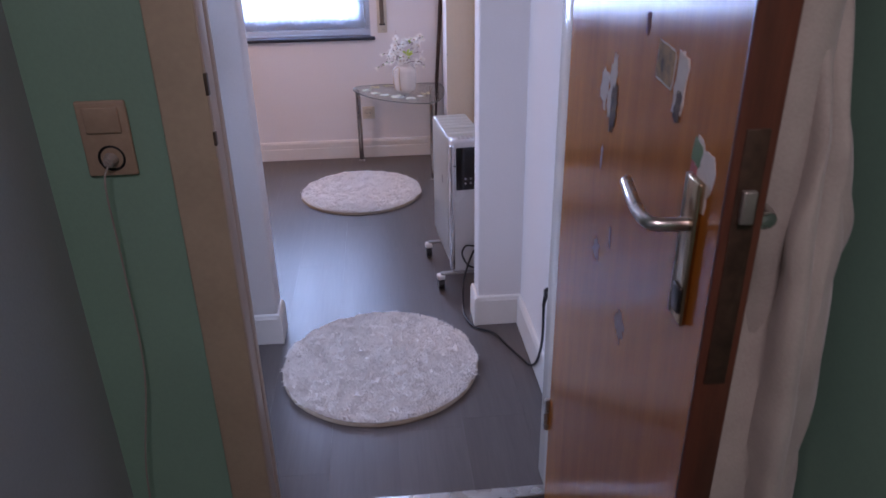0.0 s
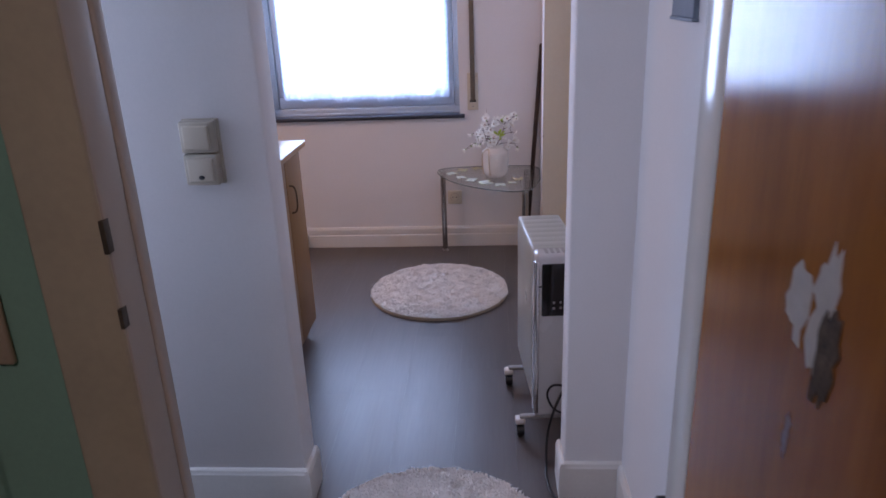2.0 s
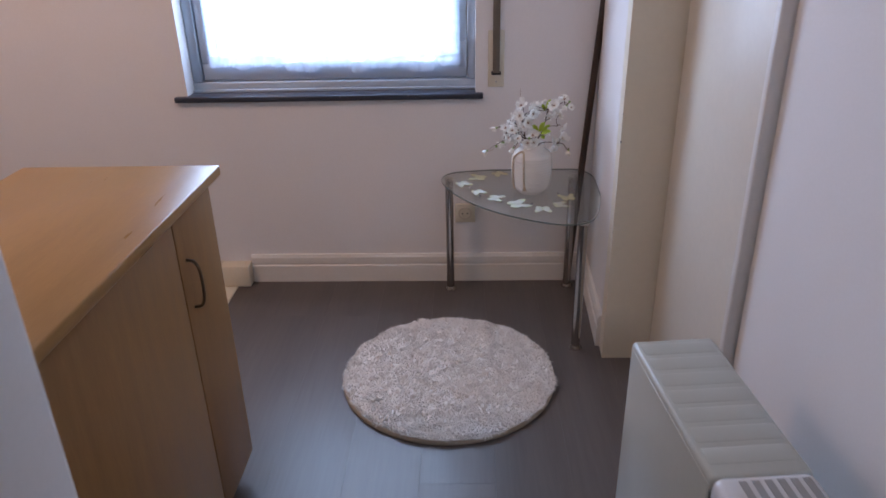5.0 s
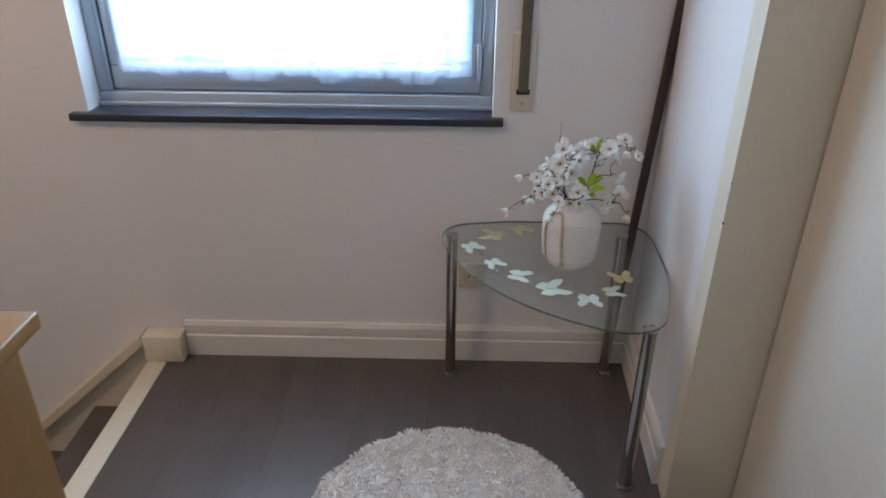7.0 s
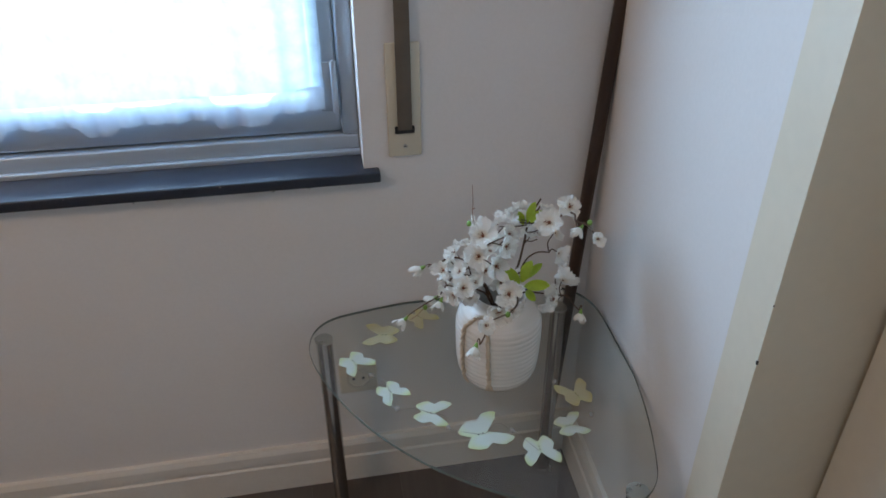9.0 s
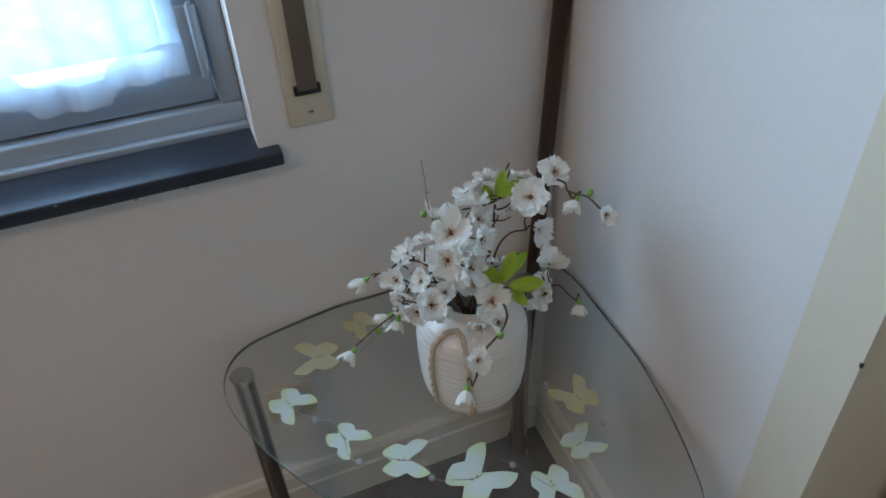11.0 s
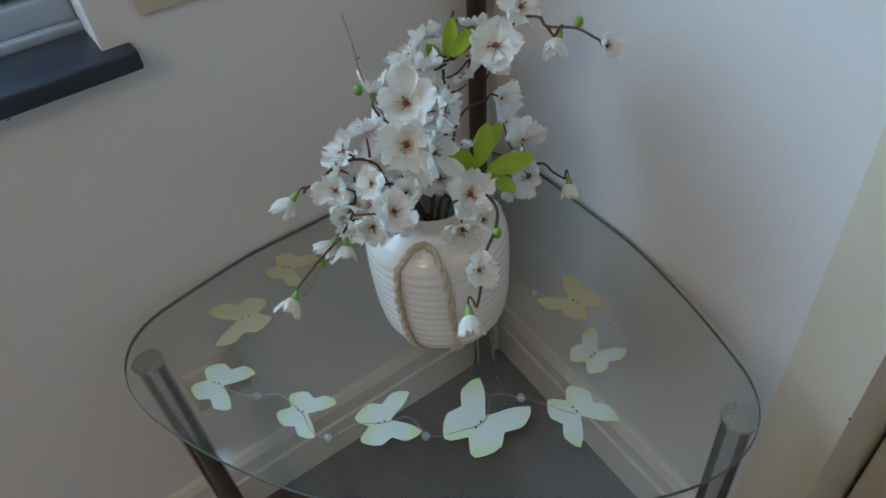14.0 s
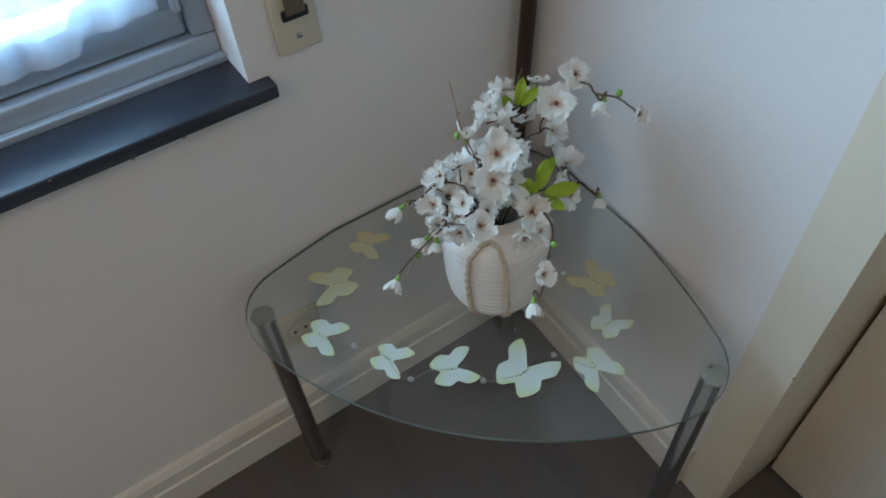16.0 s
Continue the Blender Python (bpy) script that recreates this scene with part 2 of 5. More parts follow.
def film(name, centre, edge):
    m = material(name, edge, 0.5, scale=30, fine=100, bump=0.05)
    t = m.node_tree
    tc = t.nodes.new("ShaderNodeTexCoord")
    sub = t.nodes.new("ShaderNodeVectorMath")
    sub.operation = "DISTANCE"
    sub.inputs[1].default_value = (0.5, 0.5, 0.0)
    flat = t.nodes.new("ShaderNodeVectorMath")
    flat.operation = "MULTIPLY"
    flat.inputs[1].default_value = (1, 1, 0)
    t.links.new(tc.outputs["Generated"], flat.inputs[0])
    t.links.new(flat.outputs[0], sub.inputs[0])
    ramp = t.nodes.new("ShaderNodeValToRGB")
    ramp.color_ramp.elements[0].position, ramp.color_ramp.elements[1].position = 0.28, 0.62
    ramp.color_ramp.elements[0].color, ramp.color_ramp.elements[1].color = (*centre, 1), (*edge, 1)
    t.links.new(sub.outputs["Value"], ramp.inputs[0])
    t.links.new(ramp.outputs[0], t.nodes["Principled BSDF"].inputs["Base Color"])
    return m


BUTTERFLY = film("pale_green_butterfly_film", (0.53, 0.59, 0.54), (0.49, 0.57, 0.27))
BUTTERFLY_OLD = film("yellowed_butterfly_film", (0.52, 0.50, 0.33), (0.52, 0.50, 0.24))
CABLE = material("white_cable", (0.32, 0.30, 0.27), 0.5)


def clear_glass(name, tint, ior=1.5, rough=0.0, haze=0.0):
    m = bpy.data.materials.new(name)
    m.use_nodes = True
    t = m.node_tree
    t.nodes.remove(t.nodes["Principled BSDF"])
    out = t.nodes["Material Output"]
    see = t.nodes.new("ShaderNodeBsdfTransparent")
    see.inputs[0].default_value = (*tint, 1)
    gl = t.nodes.new("ShaderNodeBsdfGlossy")
    gl.inputs["Roughness"].default_value = rough
    lw = t.nodes.new("ShaderNodeLayerWeight")
    lw.inputs["Blend"].default_value = 0.5
    pw = t.nodes.new("ShaderNodeMath")
    pw.operation = "POWER"
    pw.inputs[1].default_value = 4.5
    t.links.new(lw.outputs["Facing"], pw.inputs[0])
    fr = t.nodes.new("ShaderNodeMath")
    fr.operation = "MULTIPLY_ADD"
    fr.inputs[1].default_value, fr.inputs[2].default_value = 0.9, (ior - 1) ** 2 / (ior + 1) ** 2
    t.links.new(pw.outputs[0], fr.inputs[0])
    mix = t.nodes.new("ShaderNodeMixShader")
    t.links.new(fr.outputs[0], mix.inputs[0])
    t.links.new(see.outputs[0], mix.inputs[1])
    t.links.new(gl.outputs[0], mix.inputs[2])
    last = mix.outputs[0]
    if haze:
        tc = t.nodes.new("ShaderNodeTexCoord")
        nz = t.nodes.new("ShaderNodeTexNoise")
        nz.inputs["Scale"].default_value, nz.inputs["Detail"].default_value = 9.0, 6.0
        t.links.new(tc.outputs["Object"], nz.inputs["Vector"])
        rg = t.nodes.new("ShaderNodeMapRange")
        rg.inputs["From Min"].default_value, rg.inputs["From Max"].default_value = 0.3, 0.75
        rg.inputs["To Min"].default_value, rg.inputs["To Max"].default_value = haze * 0.5, haze * 1.8
        t.links.new(nz.outputs["Fac"], rg.inputs["Value"])
        df = t.nodes.new("ShaderNodeBsdfDiffuse")
        df.inputs[0].default_value = (0.75, 0.76, 0.76, 1)
        veil = t.nodes.new("ShaderNodeMixShader")
        t.links.new(rg.outputs[0], veil.inputs[0])
        t.links.new(last, veil.inputs[1])
        t.links.new(df.outputs[0], veil.inputs[2])
        last = veil.outputs[0]
    t.links.new(last, out.inputs[0])
    return m


# The last value is a milky haze painted on for reflected window light.
TABLE_GLASS = clear_glass("clear_table_glass", (0.93, 0.95, 0.94), 1.45, 0.01, 0.024)
PANE_GLASS = clear_glass("window_glass", (0.93, 0.96, 0.97))
EDGE_GLASS = material("green_glass_edge", (0.15, 0.20, 0.19), 0.1, vary=0.1, bump=0.0)
BEAD = clear_glass("clear_bead", (0.84, 0.86, 0.88), 1.6, 0.03, 0.22)


def sheer(name, see_part, colour, glow=0.6):
    m = bpy.data.materials.new(name)
    m.use_nodes = True
    t = m.node_tree
    t.nodes.remove(t.nodes["Principled BSDF"])
    out = t.nodes["Material Output"]
    tr, df, tp = (t.nodes.new("ShaderNodeBsdf" + k) for k in ("Translucent", "Diffuse", "Transparent"))
    tr.inputs[0].default_value = df.inputs[0].default_value = (*colour, 1)
    tc = t.nodes.new("ShaderNodeTexCoord")
    weave = t.nodes.new("ShaderNodeTexNoise")
    weave.inputs["Scale"].default_value, weave.inputs["Detail"].default_value = 35.0, 4.0
    t.links.new(tc.outputs["Object"], weave.inputs["Vector"])
    rng = t.nodes.new("ShaderNodeMapRange")
    rng.inputs["To Min"].default_value, rng.inputs["To Max"].default_value = see_part * 0.6, see_part * 1.4
    t.links.new(weave.outputs["Fac"], rng.inputs["Value"])
    a, b = t.nodes.new("ShaderNodeMixShader"), t.nodes.new("ShaderNodeMixShader")
    a.inputs[0].default_value = 1 - glow
    t.links.new(tr.outputs[0], a.inputs[1])
    t.links.new(df.outputs[0], a.inputs[2])
    t.links.new(rng.outputs[0], b.inputs[0])
    t.links.new(a.outputs[0], b.inputs[1])
    t.links.new(tp.outputs[0], b.inputs[2])
    t.links.new(b.outputs[0], out.inputs[0])
    return m


# White cloth; the blue of the skylight is put into its colour.
CURTAIN = sheer("skylit_blue_voile", 0.5, (0.66, 0.84, 0.98))
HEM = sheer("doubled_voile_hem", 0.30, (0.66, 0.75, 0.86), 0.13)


# ---- mesh helpers ----
def box(x0, x1, y0, y1, z0, z1, bevel=0.0, seg=2, bm=None):
    """A bevelled box, added to bm where one is given."""
    b = bmesh.new()
    bmesh.ops.create_cube(b, size=1.0, matrix=Matrix.Translation(((x0 + x1) / 2, (y0 + y1) / 2, (z0 + z1) / 2)) @ Matrix.Diagonal((x1 - x0, y1 - y0, z1 - z0, 1)))
    if bevel:
        bmesh.ops.bevel(b, geom=b.edges[:], offset=bevel, segments=seg, affect="EDGES", profile=0.5)
        b.normal_update()
        for f in b.faces:
            f.smooth = max(abs(f.normal.x), abs(f.normal.y), abs(f.normal.z)) < 0.9999
    return merge(bm, b)


def soft(bm):
    for f in bm.faces:
        f.smooth = True
    return bm


def merge(bm, b):
    if bm is None:
        return b
    tmp = bpy.data.meshes.new("tmp")
    b.to_mesh(tmp)
    b.free()
    bm.from_mesh(tmp)
    bpy.data.meshes.remove(tmp)
    return bm


def rod(p, q, r0, r1=None, n=16, bevel=0.0, bm=None):
    """A round bar from p to q."""
    p, q = Vector(p), Vector(q)
    b = bmesh.new()
    bmesh.ops.create_cone(b, cap_ends=True, segments=n, radius1=r0, radius2=r0 if r1 is None else r1, depth=(q - p).length,
                          matrix=Matrix.Translation((p + q) / 2) @ (q - p).to_track_quat("Z", "Y").to_matrix().to_4x4())
    if bevel:
        bmesh.ops.bevel(b, geom=[e for e in b.edges if len(e.link_faces) == 2 and e.calc_face_angle() > 1.0], offset=bevel, segments=2, affect="EDGES")
    for f in b.faces:
        f.smooth = len(f.verts) <= 4
    return merge(bm, b)


def tube(points, r, n=8, bm=None, taper=1.0, steps=6):
    """A bent round bar through the points, smoothed."""
    pts = [Vector(p) for p in points]
    path = []
    for i in range(len(pts) - 1):
        a, b_, c, d = pts[max(i - 1, 0)], pts[i], pts[i + 1], pts[min(i + 2, len(pts) - 1)]
        for k in range(steps):
            u = k / steps
            path.append(0.5 * (2 * b_ + (c - a) * u + (2 * a - 5 * b_ + 4 * c - d) * u * u + (3 * b_ - a - 3 * c + d) * u ** 3))
    path.append(pts[-1])
    b = bmesh.new()
    rings = []
    side = None
    for i, p in enumerate(path):
        way = (path[min(i + 1, len(path) - 1)] - path[max(i - 1, 0)]).normalized()
        if side is None:
            side = way.orthogonal().normalized()
        side = (side - way * side.dot(way)).normalized()
        up = way.cross(side)
        rr = r * (1 + (taper - 1) * i / (len(path) - 1))
        rings.append([b.verts.new(p + rr * (math.cos(math.tau * k / n) * side + math.sin(math.tau * k / n) * up)) for k in range(n)])
    for s, e in zip(rings, rings[1:]):
        for k in range(n):
            b.faces.new((s[k], s[(k + 1) % n], e[(k + 1) % n], e[k]))
    soft(b)
    b.faces.new(rings[0][::-1])
    b.faces.new(rings[-1])
    return merge(bm, b)


def lathe(profile, n=48):
    """A body of revolution round z from (radius, height) pairs."""
    b = bmesh.new()
    rings = [[b.verts.new((r * math.cos(math.tau * k / n), r * math.sin(math.tau * k / n), z)) for k in range(n)] for r, z in profile]
    for s, e in zip(rings, rings[1:]):
        for k in range(n):
            b.faces.new((s[k], s[(k + 1) % n], e[(k + 1) % n], e[k]))
    return soft(b)


def slab(outline, z0, z1, bevel=0.0):
    """A plate with an outline of (x, y) pairs."""
    b = bmesh.new()
    low, top = [b.verts.new((x, y, z0)) for x, y in outline], [b.verts.new((x, y, z1)) for x, y in outline]
    b.faces.new(low[::-1])
    b.faces.new(top)
    n = len(outline)
    for k in range(n):
        b.faces.new((low[k], low[(k + 1) % n], top[(k + 1) % n], top[k]))
    bmesh.ops.recalc_face_normals(b, faces=b.faces[:])
    if bevel:
        bmesh.ops.bevel(b, geom=[e for e in b.edges if abs(e.verts[0].co.z - e.verts[1].co.z) < 1e-6], offset=bevel, segments=2, affect="EDGES")
    return b


def place(bm, m):
    bmesh.ops.transform(bm, matrix=m, verts=bm.verts[:])
    return bm


def mesh_of(name, bm, mat, smooth=True):
    me = bpy.data.meshes.new(name)
    bm.to_mesh(me)
    bm.free()
    if smooth:
        me.set_sharp_from_angle(angle=radians(63))
    me.materials.append(mat)
    return me


def structure(name, bm, mat, label="", smooth=True):
    return tagged(new(name, mesh_of(name, bm, mat, smooth)), label, kind="structure")


def thing(name, at, label, category, group=""):
    ob = new(name)
    ob.location = at
    ob.empty_display_size = 0.05
    return tagged(ob, label, category, group)


def part(name, bm, mat, parent, label="", smooth=True):
    """One mesh under a thing or a part; bm is in the coordinates of the world."""
    ob = new(name, mesh_of(name, bm, mat, smooth))
    ob.parent = parent
    at = Vector((0, 0, 0)) if parent.parent else parent.location
    ob.matrix_parent_inverse = Matrix.Translation(-at)
    return tagged(ob, label)


# ---- the large structure ----
TOP = 2.45
# window wall with its opening
WX0, WX1, WZ0, WZ1, WY = -0.82, 0.204, 0.717, 1.72, 5.302
b = box(-2.2, WX0, WY, WY + 0.3, -1.4, TOP)
box(WX1, 1.0, WY, WY + 0.3, -1.4, TOP, bm=b)
box(WX0, WX1, WY, WY + 0.3, -1.4, WZ0, bm=b)
box(WX0, WX1, WY, WY + 0.3, WZ1, TOP, bm=b)
structure("wall_window", b, WHITE_WALL, "off-white plastered window wall", False)
# right wall: projecting block, cream boards, recess
structure("wall_right_block", slab([(0.6065, 4.812), (1.0, 4.812), (1.0, WY), (0.630, WY)], -0.02, TOP), WHITE_WALL, "off-white plastered wall projecting beside the table", False)
post = structure("trim_cream_post", slab([(0.6000, 4.744), (0.80, 4.744), (0.80, 4.812), (0.6043, 4.812)], -0.015, TOP, 0.0025), POSTPAINT, "cream painted corner post on the wall's end")
for y, z, r in ((4.7445, 0.716, 0.0032), (4.7442, 0.795, 0.0016), (4.7445, 0.44, 0.0018)):
    b = bmesh.new()
    bmesh.ops.create_icosphere(b, subdivisions=1, radius=r, matrix=Matrix.Translation((0.6005, y, z)) @ Matrix.Diagonal((0.5, 0.7, 1.3, 1)))
    part("paint_chip", b, BROWNWOOD, post, "small dark paint chip")
structure("door_recess_leaf", box(0.744, 0.79, 4.195, 4.738, 0.006, 2.1, 0.003), CREAM_LEAF, "closed cream painted flush door")
structure("wall_over_door", box(0.744, 0.79, 4.195, 4.738, 2.1, TOP), WHITE_WALL)
structure("trim_door_post", box(0.735, 0.80, 4.165, 4.19, -0.01, TOP, 0.004), FRAME_WHITE, "white gloss door post")
structure("wall_recess", box(0.762, 1.0, 3.302, 4.16, -0.02, TOP), WHITE_WALL)
structure("wall_recess_back", box(0.803, 1.0, 4.16, 4.811, -0.02, TOP), WHITE_WALL)
# partition between hall and room
structure("wall_partition_left", box(-2.2, -0.163, 3.16, 3.265, -0.02, TOP, 0.006), WHITE_WALL, "off-white partition wall with a light switch")
structure("wall_partition_right", box(0.552, 1.0, 3.2, 3.302, -0.02, TOP, 0.006), WHITE_WALL, "off-white partition wall stub")
# hall
structure("wall_hall_right", box(0.709, 0.86, 2.42, 3.2, -0.02, TOP), WHITE_WALL, "off-white hall wall")
b = box(-1.72, -1.6, 2.36, 2.5, -0.02, TOP)
box(-1.72, -1.6, 3.05, 3.16, -0.02, TOP, bm=b)
box(-1.72, -1.6, 2.5, 3.05, -0.02, 0.85, bm=b)
box(-1.72, -1.6, 2.5, 3.05, 1.95, TOP, bm=b)
structure("wall_hall_left", b, WHITE_WALL, "", False)
# wall of the green room with the door opening
DX0, DX1, DY0, DY1 = -0.075, 0.640, 2.295, 2.42
b = box(-0.52, DX0 - 0.02, DY0, 2.36, -0.02, TOP)
box(DX1 + 0.02, 1.0, DY0, 2.36, -0.02, TOP, bm=b)
box(DX0 - 0.02, DX1 + 0.02, DY0, 2.36, 2.03, TOP, bm=b)
structure("wall_green_north", b, GREEN_WALL, "green painted wall round the door frame", False)
b = box(-1.72, DX0 - 0.055, 2.36, DY1, -0.02, TOP)
box(DX1 + 0.02, 0.709, 2.36, DY1, -0.02, TOP, bm=b)
box(DX0 - 0.055, DX1 + 0.02, 2.36, DY1, 2.03, TOP, bm=b)
structure("wall_hall_south", b, WHITE_WALL, "", False)
structure("wall_green_west", box(-0.52, -0.395, -0.7, DY0, -0.02, TOP), GREYGREEN, "grey-green painted side wall")
structure("wall_green_east", box(0.862, 1.0, -0.7, DY0, -0.02, TOP), GREEN_WALL, "green painted side wall behind the coat")
structure("wall_green_south", box(-0.52, 1.0, -0.82, -0.7, -0.02, TOP), GREEN_WALL)
structure("wall_stairs_west", box(-2.2, -2.08, 3.265, WY, -1.4, TOP), WHITE_WALL)
structure("ceiling", box(-2.2, 1.0, -0.82, WY + 0.3, TOP, TOP + 0.1), CEILING, "white ceiling")

# door frame
structure("trim_frame_left", box(DX0 - 0.09, DX0, DY0 - 0.016, DY0, 0, 2.1, 0.004), TAN, "tan painted door casing with a strike plate")
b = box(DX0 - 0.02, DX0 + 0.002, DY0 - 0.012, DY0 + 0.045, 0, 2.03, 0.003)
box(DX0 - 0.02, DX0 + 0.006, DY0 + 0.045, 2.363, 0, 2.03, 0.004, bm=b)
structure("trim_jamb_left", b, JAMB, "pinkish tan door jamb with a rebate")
b = box(DX1 - 0.002, DX1 + 0.02, DY0 - 0.004, DY0 + 0.045, 0, 2.03, 0.003)
box(DX1 - 0.03, DX1 + 0.02, DY0 + 0.045, DY1 + 0.006, 0, 2.03, 0.004, bm=b)
structure("trim_jamb_right", b, GLOSS, "white gloss door jamb")
structure("trim_frame_top", box(DX0 - 0.09, DX1 + 0.09, DY0 - 0.016, DY0, 2.1, 2.19, 0.004), TAN)
structure("trim_frame_right", box(DX1 + 0.021, DX1 + 0.09, DY0 - 0.016, DY0, 0, 2.1, 0.004), TAN)
structure("trim_jamb_top", box(DX0 + 0.006, DX1 - 0.03, DY0 + 0.02, DY1 + 0.006, 2.0, 2.03, 0.003), FRAME_WHITE)
structure("trim_threshold", box(DX0 + 0.006, DX1 - 0.03, 2.325, 2.362, 0.0, 0.006, 0.002), STEEL, "thin metal threshold strip")
structure("trim_strike_plate", box(DX0 - 0.003, DX0 + 0.0032, DY0 - 0.0170, DY0 - 0.004, 1.078, 1.118, 0.001), STRIKE, "worn blackened strike plate on the door frame")
structure("trim_strike_plate", box(DX0 - 0.002, DX0 + 0.0032, DY0 - 0.0170, DY0 - 0.004, 0.984, 1.010, 0.001), STRIKE, "worn blackened strike plate on the door frame")


def skirting(name, p, q, out, h=0.115, mat=SKIRT, label="white moulded skirting board", plain=False):
    """A moulded board along the floor from p to q; out points into the room."""
    p, q, out = Vector((*p, 0)), Vector((*q, 0)), Vector((*out, 0))
    prof = [(0.0, 0), (0.016, 0), (0.016, h * 0.60), (0.0125, h * 0.63), (0.0125, h * 0.67), (0.0145, h * 0.70), (0.0145, h * 0.9), (0.009, h), (0.0, h)]
    if plain:
        prof = [(0.0, 0), (0.014, 0), (0.014, h * 0.86), (0.012, h * 0.90), (0.010, h * 0.97), (0.006, h), (0.0, h)]
    b = bmesh.new()
    ends = [[b.verts.new(e + out * d + Vector((0, 0, z + 0.001))) for d, z in prof] for e in (p, q)]
    n = len(prof)
    for k in range(n):
        b.faces.new((ends[0][k], ends[0][(k + 1) % n], ends[1][(k + 1) % n], ends[1][k]))
    b.faces.new(ends[0])
    b.faces.new(ends[1][::-1])
    bmesh.ops.recalc_face_normals(b, faces=b.faces[:])
    return structure(name, b, mat, label, False)


skirting("baseboard_window_wall", (-0.674, WY), (0.630, WY), (0, -1))
skirting("baseboard_block", (0.6065, 4.8125), (0.629, WY - 0.0165), (-0.9988, 0.048))
skirting("baseboard_partition_left", (-2.0, 3.16), (-0.163, 3.16), (0, -1), label="plain white skirting board", plain=True)
skirting("baseboard_partition_left_end", (-0.163, 3.1435), (-0.163, 3.265), (1, 0), label="plain white skirting board", plain=True)
skirting("baseboard_partition_right", (0.552, 3.2), (0.709, 3.2), (0, -1), label="plain white skirting board", plain=True)
skirting("baseboard_partition_right_end", (0.552, 3.1835), (0.552, 3.302), (-1, 0), label="plain white skirting board", plain=True)
skirting("baseboard_hall_right", (0.709, 2.42), (0.709, 3.1835), (-1, 0), label="plain white skirting board", plain=True)

# stairs down behind the cabinet
b = box(-0.790, -0.676, WY - 0.056, WY, 0.0, 0.088, 0.004)
structure("trim_stair_block", b, STRINGER, "ivory painted end block of the stair string")
b = bmesh.new()
run = [(-0.7905, 0.076), (-2.0, 0.076 - 1.2095 * 0.89), (-2.0, -0.30 - 1.2095 * 0.89), (-0.7905, -0.26)]
lo, hi = [b.verts.new((x, WY - 0.030, z)) for x, z in run], [b.verts.new((x, WY, z)) for x, z in run]
b.faces.new(lo), b.faces.new(hi[::-1])
for k in range(4):
    b.faces.new((lo[k], hi[k], hi[(k + 1) % 4], lo[(k + 1) % 4]))
bmesh.ops.recalc_face_normals(b, faces=b.faces[:])
structure("trim_stair_string", b, STRINGER, "ivory painted sloping stair string", False)
b = bmesh.new()
run = [(-0.7905, 0.090), (-2.0, 0.090 - 1.2095 * 0.89), (-2.0, 0.056 - 1.2095 * 0.89), (-0.7905, 0.056)]
lo, hi = [b.verts.new((x, WY - 0.056, z)) for x, z in run], [b.verts.new((x, WY, z)) for x, z in run]
b.faces.new(lo), b.faces.new(hi[::-1])
for k in range(4):
    b.faces.new((lo[k], hi[k], hi[(k + 1) % 4], lo[(k + 1) % 4]))
bmesh.ops.recalc_face_normals(b, faces=b.faces[:])
structure("trim_stair_cap", b, STRINGER, "ivory painted sloping cap", False)
for k in range(5):
    x1, z = -0.765 - 0.21 * k, -0.19 * (k + 1)
    structure("stair_tread", box(x1 - 0.23, x1, 4.3, WY - 0.03, z - 0.04, z, 0.004), PLANK, "dark laminate stair tread")
    structure("stair_riser", box(x1 - 0.004, x1 + 0.014, 4.3, WY - 0.03, z, z + 0.19 - (0.012 if k == 0 else 0.041)), STRINGER, "ivory stair riser")
structure("trim_stair_nosing", box(-0.784, -0.727, 4.3, WY - 0.057, -0.012, 0.004, 0.003), STRINGER, "ivory nosing strip at the head of the stairs")
structure("wall_stairs_south", box(-2.08, -0.82, 4.2, 4.3, -1.4, -0.02), WHITE_WALL)

# sub-floor, planks follow at the end
structure("floor_base", box(-0.766, 1.0, -0.7, WY, -0.12, -0.009), SUBFLOOR, "", False)
structure("floor_base_landing", box(-2.2, -0.766, 2.3, 4.3, -0.12, -0.009), SUBFLOOR, "", False)

# window: slate sill, aluminium frame, sash, pane
sill = structure("window_sill", box(-0.863, 0.230, 5.280, 5.375, 0.719, 0.738, 0.003), SLATE, "dark polished slate window sill")
rnd = random.Random(17)
for k in range(7):
    b = bmesh.new()
    r = rnd.uniform(0.0012, 0.0028)
    bmesh.ops.create_icosphere(b, subdivisions=1, radius=r, matrix=Matrix.Translation((rnd.uniform(-0.35, 0.22), 5.2806, rnd.choice((0.7345, 0.719)))) @ Matrix.Diagonal((rnd.uniform(1, 2.2), 0.4, 0.7, 1)))
    part("edge_chip", b, VENT, sill, "small pale chip in the slate edge")
win = structure("window_1", box(WX0, WX1, 5.375, 5.44, 0.718, 0.772, 0.004), ALU, "satin aluminium window with a white sheer curtain")
part("frame_lip", box(WX0, WX1, 5.362, 5.374, 0.735, 0.747, 0.002), ALU, win)
part("frame_post", box(WX0, WX0 + 0.035, 5.375, 5.44, 0.772, WZ1, 0.004), ALU, win)
part("frame_post", box(WX1 - 0.028, WX1, 5.375, 5.44, 0.772, WZ1, 0.004), ALU, win)
part("frame_head", box(WX0 + 0.035, WX1 - 0.028, 5.375, 5.44, WZ1 - 0.05, WZ1, 0.004), ALU, win)
SX0, SX1 = WX0 + 0.037, WX1 - 0.030
sash = part("sash_rail", box(SX0, SX1, 5.385, 5.43, 0.775, 0.837, 0.006), ALU, win)
part("sash_stile", box(SX0, SX0 + 0.045, 5.385, 5.43, 0.837, WZ1 - 0.052, 0.005), ALU, win)
